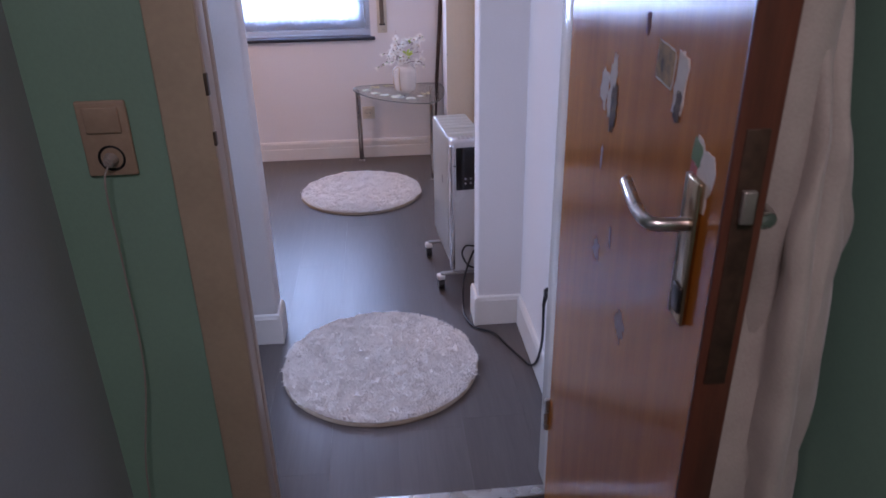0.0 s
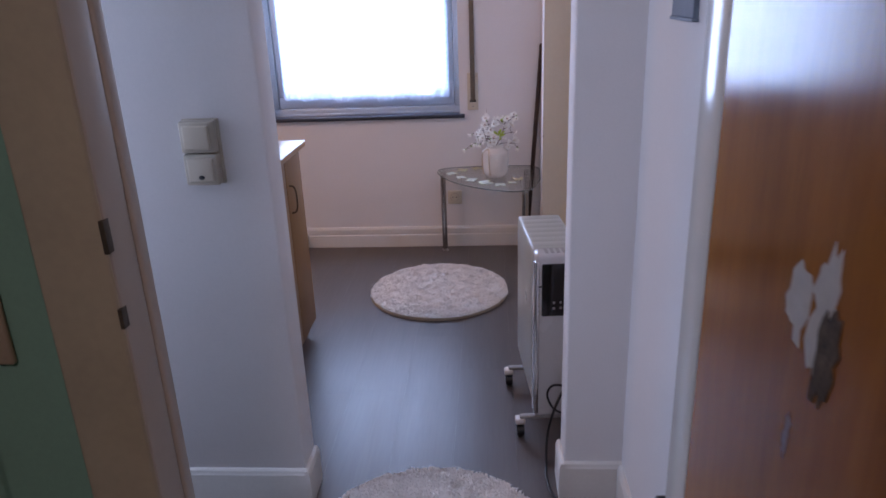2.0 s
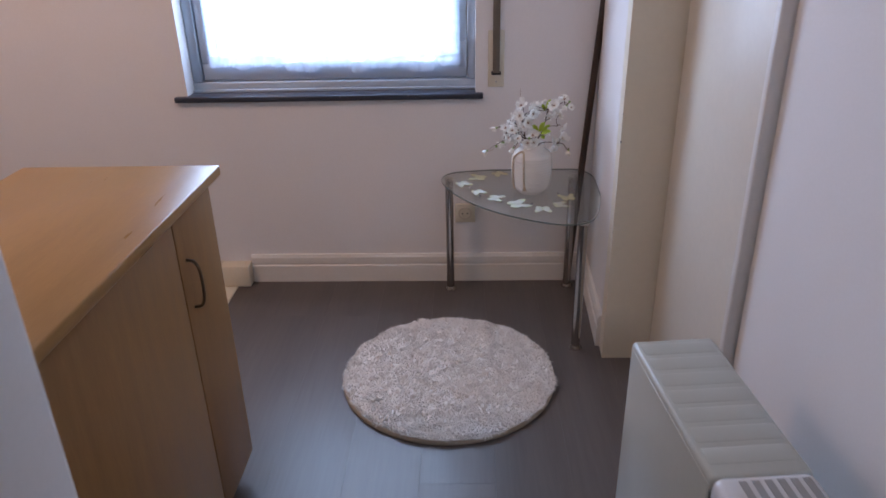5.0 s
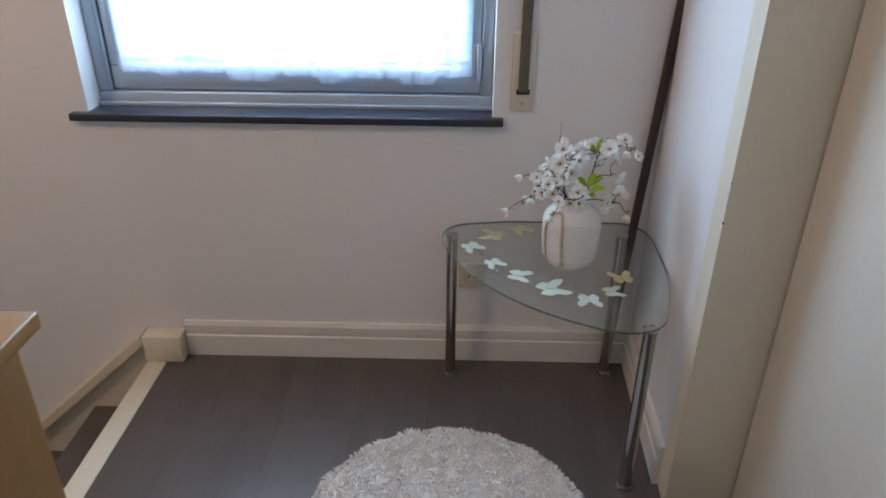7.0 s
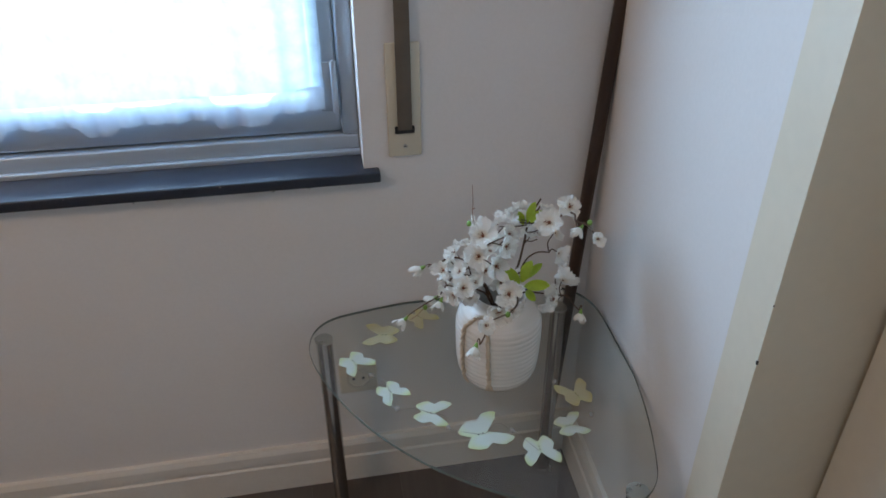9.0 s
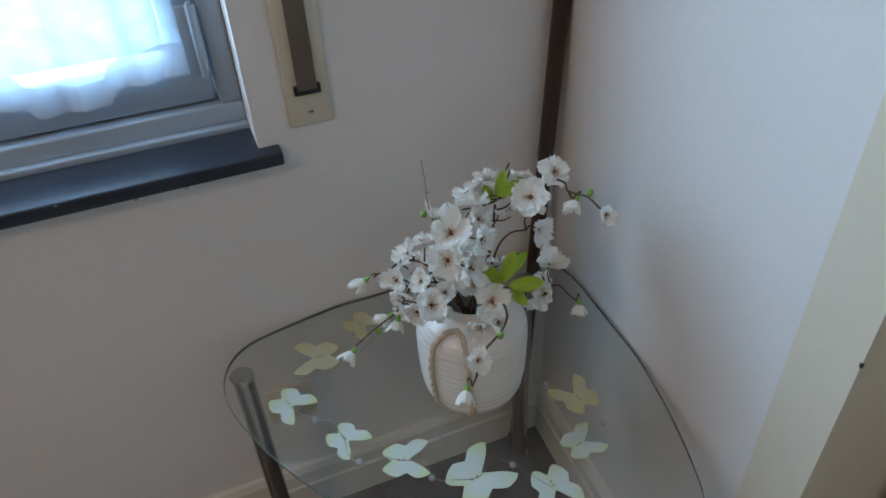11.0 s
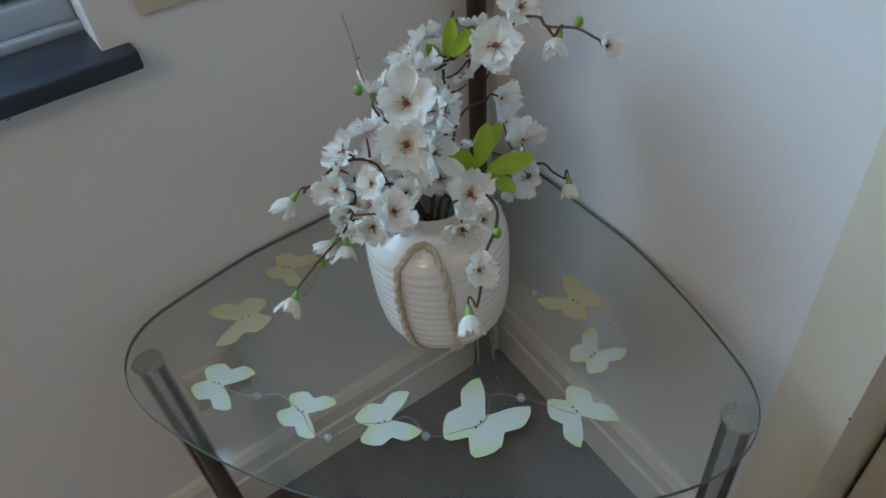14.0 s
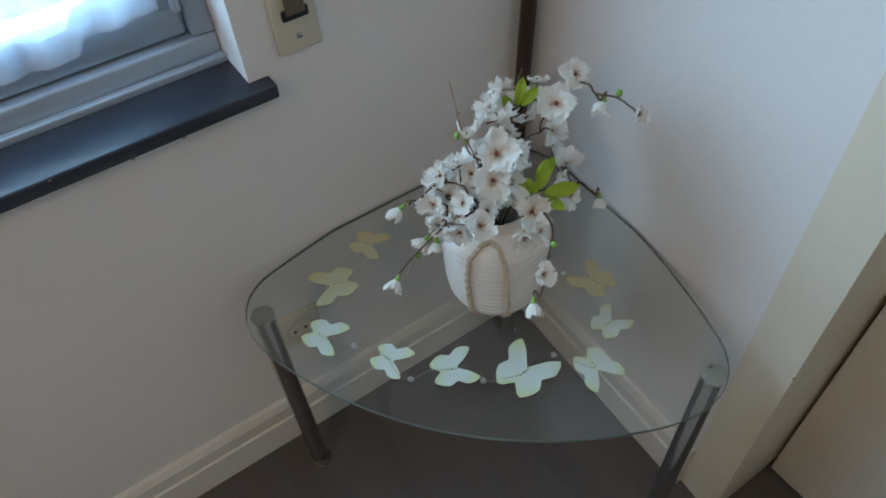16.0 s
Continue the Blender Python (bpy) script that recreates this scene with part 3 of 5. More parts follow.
part("sash_stile", box(SX1 - 0.045, SX1, 5.385, 5.43, 0.837, WZ1 - 0.052, 0.005), ALU, win)
part("sash_top", box(SX0 + 0.045, SX1 - 0.045, 5.385, 5.43, WZ1 - 0.11, WZ1 - 0.052, 0.005), ALU, win)
pane = part("pane", box(SX0 + 0.04, SX1 - 0.04, 5.412, 5.416, 0.833, WZ1 - 0.10), PANE_GLASS, win, "clear window pane")
pane.visible_shadow = False
hinge = part("hinge", rod((SX1 - 0.006, 5.372, 0.812), (SX1 - 0.006, 5.372, 0.905), 0.0055, n=16, bevel=0.002), ALU, win, "steel hinge barrel")
part("hinge_leaf", box(SX1 - 0.03, SX1 - 0.004, 5.378, 5.385, 0.815, 0.90, 0.002), ALU, hinge)


def curtain(x0, x1, y, z0, z1, nx=240, nz=40):
    """A gathered sheer with a scalloped hem."""
    rnd = random.Random(4)
    ph = [rnd.uniform(0, 6.28) for _ in range(6)]
    body, hem = bmesh.new(), bmesh.new()

    def point(u, z):
        x = x0 + (x1 - x0) * u
        k = 1.0 - 0.55 * (z - z0) / (z1 - z0)
        fold = 0.5 * math.sin(u * 83 + ph[0]) + 0.35 * math.sin(u * 151 + ph[1]) + 0.35 * math.sin(u * 23 + ph[2])
        return Vector((x, y + 0.007 * fold * k, z))

    def bottom(u):
        s = math.sin(u * 27 + ph[3]) + 0.6 * math.sin(u * 11 + ph[4]) + 0.35
        return z0 - 0.003 + 0.008 * max(-1, min(1, s * 7.0)) + 0.005 * math.sin(u * 6 + 0.6)

    def top(u):
        return z1 + (0.012 if math.sin(u * 75) > 0.1 else -0.006)

    rows = []
    for j in range(nz + 1):
        v = (j / nz) ** 1.5
        rows.append([body.verts.new(point(i / nx, bottom(i / nx) + v * (top(i / nx) - bottom(i / nx)))) for i in range(nx + 1)])
    for a, c in zip(rows, rows[1:]):
        for i in range(nx):
            body.faces.new((a[i], a[i + 1], c[i + 1], c[i]))
    low = [hem.verts.new(point(i / nx, bottom(i / nx) - 0.001) - Vector((0, 0.003, 0))) for i in range(nx + 1)]
    up = [hem.verts.new(point(i / nx, bottom(i / nx) + 0.036 + 0.005 * math.sin(i / nx * 33 + 1.0)) - Vector((0, 0.003, 0))) for i in range(nx + 1)]
    for i in range(nx):
        hem.faces.new((low[i], low[i + 1], up[i + 1], up[i]))
    t = thing("curtain", ((x0 + x1) / 2, y, z0), "white sheer voile curtain with a scalloped hem on the window sash", "curtain")
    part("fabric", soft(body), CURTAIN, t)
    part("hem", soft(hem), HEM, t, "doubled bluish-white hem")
    part("curtain_rod", rod((x0 - 0.02, y, z1 - 0.01), (x1 + 0.02, y, z1 - 0.01), 0.004), FRAME_WHITE, t)
    return t


curtain(SX0 + 0.028, SX1 - 0.024, 5.372, 0.816, 1.612)


# ---- things of the room ----
def roller_strap():
    t = thing("roller_shutter_strap", (0.275, WY, 0.755), "ivory shutter winder plate with a grey-brown strap on the wall", "shutter strap")
    part("plate", box(0.247, 0.303, WY - 0.006, WY, 0.757, 0.948, 0.0025), IVORY, t)
    part("slot", box(0.2585, 0.2915, WY - 0.011, WY - 0.0055, 0.799, 0.812, 0.002), BLACK, t, "dark plastic slot")
    part("strap", box(0.263, 0.287, WY - 0.0125, WY - 0.0105, 0.806, 2.0, 0.0007, 1), STRAP, t, "grey-brown woven strap")
    s = part("screw", rod((0.275, WY - 0.0085, 0.776), (0.275, WY - 0.005, 0.776), 0.0035, n=12), STEEL, t)
    part("screw_slot", box(0.272, 0.278, WY - 0.0092, WY - 0.0084, 0.7755, 0.7765), BLACK, s)


roller_strap()


def wall_socket(x, z, y, s=0.076):
    t = thing("wall_socket", (x, y, z - s / 2), "ivory plastic wall socket above the skirting", "socket")
    part("plate", box(x - s / 2, x + s / 2, y - 0.008, y, z - s / 2, z + s / 2, 0.003), IVORY, t)
    prof = [(0.0, -0.012), (0.019, -0.012), (0.020, 0.0), (0.024, 0.001), (0.025, 0.0)]
    part("cup", place(lathe(prof, 28), Matrix.Translation((x, y - 0.0092, z)) @ Matrix.Rotation(radians(90), 4, "X")), SWITCH, t)
    for k in (-1, 1):
        part("hole", rod((x + 0.0095 * k, y - 0.0105, z), (x + 0.0095 * k, y - 0.0088, z), 0.003, n=10), BLACK, t)


wall_socket(0.164, 0.283, WY)


def light_switch():
    x0, x1, z0, z1, y = -0.352, -0.272, 0.938, 1.088, 3.16
    t = thing("light_switch", ((x0 + x1) / 2, y, z0), "aged white surface-mounted double switch with indicator hole", "light switch")
    # Juts out further right, where its tan rim stands in for the switch's shadow.
    part("shadow_backing_plate", box(x0 - 0.002, x1 + 0.005, y - 0.010, y, z0 - 0.002, z1 + 0.002, 0.003), TANPLASTIC, t)
    m = (z0 + z1) / 2
    up = part("upper_module", box(x0, x1, y - 0.036, y - 0.009, m + 0.0015, z1, 0.005, 3), TANPLASTIC, t)
    part("rocker", box(x0 + 0.009, x1 - 0.009, y - 0.042, y - 0.034, m + 0.010, z1 - 0.009, 0.004, 3), SWITCH, up)
    low = part("lower_module", box(x0, x1, y - 0.036, y - 0.009, z0, m - 0.0015, 0.005, 3), TANPLASTIC, t)
    part("lower_rocker", box(x0 + 0.009, x1 - 0.009, y - 0.041, y - 0.034, z0 + 0.009, m - 0.010, 0.004, 3), SWITCH, low)
    part("indicator", place(rod((0, 0, -0.0012), (0, 0, 0.0012), 0.0048, n=18, bevel=0.0005), Matrix.Translation((-0.311, y - 0.0412, z0 + 0.020)) @ Matrix.Rotation(radians(90), 4, "X") @ Matrix.Diagonal((1.5, 1, 1, 1))), BLACK, low, "small black indicator hole")


light_switch()


def wall_panel():
    t = thing("wall_panel", (0.709, 2.88, 1.285), "grey-blue flat panel hanging on the hall wall", "wall panel")
    part("board", box(0.699, 0.709, 2.812, 2.955, 1.288, 1.60, 0.002), GREYBLUE, t)
    part("frame_edge", box(0.697, 0.709, 2.808, 2.959, 1.282, 1.288, 0.001), GREYBLUE, t)


wall_panel()


def hall_socket():
    x, y, z = 0.709, 2.690, 0.395
    t = thing("hall_socket", (x, y, z - 0.04), "white wall socket with a black plug above the skirting", "socket")
    part("plate", box(x - 0.009, x, y - 0.041, y + 0.041, z - 0.041, z + 0.041, 0.003), SWITCH, t)
    plug = part("plug", rod((x - 0.008, y, z), (x - 0.040, y + 0.002, z + 0.002), 0.019, 0.015, 18, 0.004), BLACK, t, "black moulded plug")
    part("strain_relief", rod((x - 0.034, y + 0.002, z - 0.004), (x - 0.038, y + 0.010, z - 0.045), 0.007, 0.0048, 12), BLACK, plug)


hall_socket()


def green_socket():
    x0, x1, z0, z1, y = -0.316, -0.226, 0.932, 1.074, DY0
    t = thing("socket_with_plug", (-0.27, y, z0), "beige switch and socket plate with a plugged-in cable", "socket")
    part("plate", box(x0, x1, y - 0.010, y, z0, z1, 0.004), BEIGE, t)
    part("rocker", box(x0 + 0.013, x1 - 0.013, y - 0.015, y - 0.009, 1.015, 1.064, 0.003), BEIGE, t)
    part("cup", place(lathe([(0.0, 0.001), (0.02, 0.001), (0.022, 0.003), (0.025, 0.002)], 24), Matrix.Translation((-0.268, y - 0.009, 0.967)) @ Matrix.Rotation(radians(90), 4, "X")), BLACK, t)
    part("plug", rod((-0.27, y - 0.034, 0.963), (-0.268, y - 0.010, 0.967), 0.008, 0.014, 18, 0.003), CABLE, t, "white round plug")
    part("cable", tube([(-0.27, y - 0.034, 0.958), (-0.276, y - 0.05, 0.92), (-0.283, y - 0.035, 0.75), (-0.292, y - 0.03, 0.5), (-0.33, y - 0.05, 0.25), (-0.34, y - 0.05, 0.01)], 0.002), CABLE, t, "thin pale cable")


green_socket()


def brown_pole():
    t = thing("wooden_pole", (0.556, 5.262, 0), "dark brown wooden pole leaning in the corner", "pole")
    a, c = Vector((0.556, 5.262, 0.012)), Vector((0.629, 5.288, 1.060))
    part("shaft", rod(a, c, 0.0118, 0.0115, 20), BROWNWOOD, t)
    part("ferrule", rod(a - (c - a).normalized() * 0.01, a + (c - a).normalized() * 0.02, 0.0145, n=20, bevel=0.002), BLACK, t)
    d = (c - a).normalized()
    part("knob", rod(c, c + d * 0.025, 0.0145, 0.010, 20, 0.003), BROWNWOOD, t)


brown_pole()


def chaikin(pts, times):
    for _ in range(times):
        out = []
        for p, q in zip(pts, pts[1:] + pts[:1]):
            out += [(0.75 * p[0] + 0.25 * q[0], 0.75 * p[1] + 0.25 * q[1]), (0.25 * p[0] + 0.75 * q[0], 0.25 * p[1] + 0.75 * q[1])]
        pts = out
    return pts


GZ0, GZ1 = 0.4485, 0.455


def corner_table():
    t = thing("corner_table", (0.37, 5.05, 0), "three-legged glass corner table with steel legs", "table")
    cs = [(0.0588, 5.2578), (0.5306, 4.7478), (0.610, 5.300)]
    pts = []
    for (p, q), bulge in zip(((cs[0], cs[1]), (cs[1], cs[2]), (cs[2], cs[0])), (0.113, 0.042, 0.027)):
        dx, dy = q[0] - p[0], q[1] - p[1]
        L = math.hypot(dx, dy)
        nx, ny = dy / L, -dx / L
        if (p[0] + dx / 2 + nx - 0.40) ** 2 + (p[1] + dy / 2 + ny - 5.1) ** 2 < (p[0] + dx / 2 - nx - 0.40) ** 2 + (p[1] + dy / 2 - ny - 5.1) ** 2:
            nx, ny = -nx, -ny
        for k in range(6):
            u = (k + 0.5) / 6
            w = 4 * u * (1 - u) * bulge
            pts.append((p[0] + dx * u + nx * w, p[1] + dy * u + ny * w))
    outline = [(min(x, 0.5985 + 0.048 * (y - 4.742)), min(y, 5.298)) for x, y in chaikin(pts, 3)]
    b = slab(outline, GZ0, GZ1)
    top = part("glass_top", b, TABLE_GLASS, t, "clear tempered glass top", False)
    cx, cy = sum(p[0] for p in outline) / len(outline), sum(p[1] for p in outline) / len(outline)
    rim = bmesh.new()
    ring = []
    for off, z in ((0.0, GZ0 + 0.0008), (0.0010, GZ0 + 0.002), (0.0010, GZ1 - 0.002), (0.0, GZ1 - 0.0006)):
        row = []
        for x, y in outline:
            d = math.hypot(x - cx, y - cy)
            row.append(rim.verts.new((x + (x - cx) / d * off, y + (y - cy) / d * off, z)))
        ring.append(row)
    n = len(outline)
    for s, e in zip(ring, ring[1:]):
        for k in range(n):
            rim.faces.new((s[k], s[(k + 1) % n], e[(k + 1) % n], e[k]))
    part("polished_rim", rim, EDGE_GLASS, top, "dark green polished glass edge")
    for x, y in ((0.107, 5.222), (0.523, 4.803), (0.552, 5.240)):
        leg = part("leg", rod((x, y, 0.010), (x, y, GZ0 - 0.004), 0.0145, n=28, bevel=0.001), CHROME, t)
        part("foot", lathe_at([(0.0, 0.0005), (0.019, 0.0005), (0.0195, 0.003), (0.015, 0.011), (0.0145, 0.013)], x, y, 24), STEEL, leg, "flat steel foot")
        part("cap", lathe_at([(0.0145, GZ0 - 0.006), (0.0165, GZ0 - 0.005), (0.0165, GZ0 - 0.001), (0.0, GZ0 - 0.0005)], x, y, 28), STEEL, leg, "brushed round fixing disc")
    return t


def lathe_at(prof, x, y, n):
    return place(lathe(prof, n), Matrix.Translation((x, y, 0)))


corner_table()


def butterfly_outline(s):
    half = [(-0.03, 0.20), (0.12, 0.40), (0.30, 0.64), (0.48, 0.82), (0.68, 0.95), (0.82, 0.93), (0.88, 0.74), (0.84, 0.54), (0.76, 0.36), (0.58, 0.12),
            (0.68, 0.00), (0.74, -0.22), (0.70, -0.46), (0.58, -0.63), (0.42, -0.72), (0.26, -0.70), (0.12, -0.54), (-0.03, -0.40)]
    rnd = random.Random(11)
    return [(x * s * (1 + rnd.uniform(-0.07, 0.07)), y * s * (1 + rnd.uniform(-0.07, 0.07))) for x, y in half]


def butterflies():
    rnd = random.Random(5)
    spots = [(0.285, 5.242, 0.030, -146), (0.213, 5.202, 0.036, 77), (0.156, 5.138, 0.031, -147), (0.208, 5.055, 0.028, -151), (0.263, 4.996, 0.032, -108),
             (0.332, 4.939, 0.041, -73), (0.409, 4.895, 0.0315, -181), (0.466, 4.931, 0.0275, -82), (0.500, 4.994, 0.032, 11)]
    for k, (x, y, s, a) in enumerate(spots):
        z = GZ1 + 0.0012
        old = k in (0, 1, 8)
        m = pose(x, y, z, 0, 0, a)
        t = thing("butterfly_cutout", (x, y, z), ("yellowed" if old else "pale green and white") + " paper butterfly lying on the glass table", "butterfly decoration", "butterfly garland")
        for side in (1, -1):
            b = slab([(px * side, py) for px, py in butterfly_outline(s)], 0, 0.0006)
            for v in b.verts:
                v.co.z += 0.04 * abs(v.co.x)
            part("wing", place(b, m), BUTTERFLY_OLD if old else BUTTERFLY, t, "", False)
        for q in (-0.13, 0.05):
            part("eyelet", place(rod((0, q * s, 0.0004), (0, q * s, 0.0014), 0.0009, n=8), m), BLACK, t, "tiny dark thread hole")
    z = GZ1
    for x, y in ((0.181, 5.096), (0.214, 5.012), (0.285, 4.957), (0.378, 4.935), (0.507, 4.945), (0.473, 5.027)):
        b = bmesh.new()
        bmesh.ops.create_icosphere(b, subdivisions=2, radius=0.0042, matrix=Matrix.Translation((x, y, z + 0.0044)))
        tagged(new("bead", mesh_of("bead", soft(b), BEAD)), "clear round bead on a thin thread", "bead", "butterfly garland")
    pts = [(0.157, 5.131), (0.17, 5.11), (0.184, 5.096), (0.200, 5.085), (0.207, 5.052), (0.205, 5.03), (0.215, 5.012), (0.24, 5.01), (0.264, 4.994), (0.285, 4.985), (0.288, 4.957), (0.31, 4.945), (0.337, 4.938), (0.36, 4.955), (0.38, 4.935), (0.406, 4.892)]
    tagged(new("thread", mesh_of("thread", tube([(x, y, z + 0.0022) for x, y in pts], 0.0004, 5), CABLE)), "thin clear thread joining the butterflies", "thread", "butterfly garland")


butterflies()

VX, VY, VZ = 0.386, 5.066, GZ1 + 0.0008


def vase():
    t = thing("vase", (VX, VY, VZ), "white glazed ribbed ceramic vase with a rope on the glass table", "vase")
    H = 0.166
    us, rs = [0.0, 0.06, 0.15, 0.3, 0.5, 0.7, 0.80, 0.87, 0.93, 0.97, 1.0], [0.0495, 0.0570, 0.0622, 0.0654, 0.0668, 0.0672, 0.0664, 0.0638, 0.0580, 0.0510, 0.0440]
    radius = lambda u: float(np.interp(u, us, rs))
    prof = [(0.0, 0.004), (0.042, 0.003), (0.044, 0.0), (0.047, 0.003)]
    n = 96
    for k in range(n + 1):
        u = k / n
        rib = 0.0009 * abs(math.sin(u * math.pi * 16)) if 0.02 < u < 0.90 else 0.0
        prof.append((radius(u) + rib, 0.006 + u * (H - 0.026)))
    prof += [(0.0410, H - 0.016), (0.0400, H - 0.010), (0.0412, H - 0.003), (0.0398, H), (0.0370, H - 0.002), (0.0365, H - 0.02), (0.058, H - 0.06), (0.056, 0.03), (0.0, 0.02)]
    part("body", lathe_at([(r, z + VZ) for r, z in prof], VX, VY, 72), CERAMIC, t)
    # the rope, laid as a loop down the front with two loose ends
    face = math.atan2(4.65 - VY, 0.14 - VX) - 0.22

    def on(da, z, off=0.004):
        u = max(0.0, min(1.0, (z - 0.006) / (H - 0.026)))
        r = radius(u) + off
        return (VX + r * math.cos(face + da), VY + r * math.sin(face + da), VZ + z)

    loop = [on(-0.37, 0.036), on(-0.40, 0.06), on(-0.41, 0.095), on(-0.38, 0.128), on(-0.22, 0.1435), on(-0.03, 0.146), on(0.16, 0.1425), on(0.27, 0.122), on(0.30, 0.07), on(0.33, 0.036)]
    for side in (0, 1):
        b = bmesh.new()
        cps = [Vector(p) for p in loop]
        dense = []
        for i in range(len(cps) - 1):
            for k in range(14):
                dense.append(cps[i].lerp(cps[i + 1], k / 14))
        wound = []
        for i, p in enumerate(dense):
            o = Vector((p.x - VX, p.y - VY, 0)).normalized()
            w = (dense[min(i + 1, len(dense) - 1)] - dense[max(i - 1, 0)]).normalized()
            s = w.cross(o)
            a = i * 0.55 + side * math.pi
            wound.append(p + 0.0013 * (math.cos(a) * o + math.sin(a) * s))
        part("rope", tube(wound, 0.0025, 6, b, steps=1), ROPE, t, "twisted jute cord")
    for da in (-0.37, 0.33):
        for k in range(5):
            e = da + (k - 2) * 0.025
            part("rope_end", tube([on(da, 0.041), on(e, 0.030), on(e + (k - 2) * 0.02, 0.018)], 0.0012, 5, steps=3), ROPE, t)
    return t


vase()


def blossom_mesh(rnd, size, cup, petals=5):
    """A silk blossom that faces +z: separate, cupped, ragged petals in one mesh."""
    b = bmesh.new()
    for ring_, count in ((0, petals), (1, petals - 1)):
        for p in range(count):
            a0 = math.tau * (p + 0.5 * ring_) / count + rnd.uniform(-0.2, 0.2)
            L = size * (1.0 - 0.38 * ring_) * rnd.uniform(0.84, 1.12)
            W = L * rnd.uniform(0.44, 0.56)
            lift = cup + 0.22 * ring_ + rnd.uniform(-0.28, 0.28)
            curl = rnd.uniform(-0.25, 0.12)
            roll = rnd.uniform(-0.35, 0.35)
            ph, ph2 = rnd.uniform(0, 6.28), rnd.uniform(0, 6.28)
            rows = []
            for i in range(7):
                u = i / 6
                w = W * (0.16 + 0.84 * math.sin(min(1.0, u * 1.35) * math.pi / 2) ** 1.3) * (1 - 0.42 * max(0.0, u - 0.72) / 0.28)
                row = []
                for j in range(-4, 5):
                    v = j / 4
                    rag = 0.055 * L * math.sin(7.5 * v + ph) * (u > 0.8) + 0.04 * L * math.sin(13 * v + ph2) * (u > 0.95)
                    notch = -0.12 * L * max(0.0, 1 - 3.2 * abs(v)) if i == 6 else 0.0
                    rr = (0.05 + 0.95 * u) * L * (1 - 0.20 * v * v * u * u) + notch + rag
                    z = lift * rr * (0.35 + 0.65 * u) + 0.22 * L * v * v * (0.2 + u) + roll * v * w * u + curl * L * u ** 3 + (0.09 * math.sin(5.5 * v + ph) + 0.06 * math.sin(10 * v + ph2)) * L * u * u
                    x, y = rr, v * w
                    row.append(b.verts.new((x * math.cos(a0) - y * math.sin(a0), x * math.sin(a0) + y * math.cos(a0), z - 0.0015 * (1 - ring_))))
                rows.append(row)
            for s, e in zip(rows, rows[1:]):
                for k in range(8):
                    b.faces.new((s[k], s[k + 1], e[k + 1], e[k]))
    return soft(b)


def stamen_mesh(rnd, size):
    b = bmesh.new()
    bmesh.ops.create_icosphere(b, subdivisions=2, radius=size * 0.125, matrix=Matrix.Translation((0, 0, size * 0.09)))
    for k in range(13):
        a, s = rnd.uniform(0, 6.28), rnd.uniform(0.12, 0.33) * size
        tip = (s * math.cos(a), s * math.sin(a), size * rnd.uniform(0.24, 0.36))
        tube([(0, 0, size * 0.05), (tip[0] * 0.45, tip[1] * 0.45, tip[2] * 0.6), tip], size * 0.012, 4, b, steps=2)
        bmesh.ops.create_icosphere(b, subdivisions=1, radius=size * 0.028, matrix=Matrix.Translation(tip))
    return b


def leaf_mesh(length, width):
    b = bmesh.new()
    rows = []
    for i in range(9):
        u = i / 8
        w = width * math.sin(math.pi * u ** 1.15) ** 0.6 if 0 < u < 1 else 0.0003
        rows.append([b.verts.new((u * length, v * w, 0.12 * length * math.sin(u * 2.4) + 0.25 * abs(v) * w)) for v in (-1, -0.5, 0, 0.5, 1)])
    for s, e in zip(rows, rows[1:]):
        for k in range(4):
            b.faces.new((s[k], s[k + 1], e[k + 1], e[k]))
    bmesh.ops.solidify(b, geom=b.faces[:], thickness=0.0006)
    return soft(b)


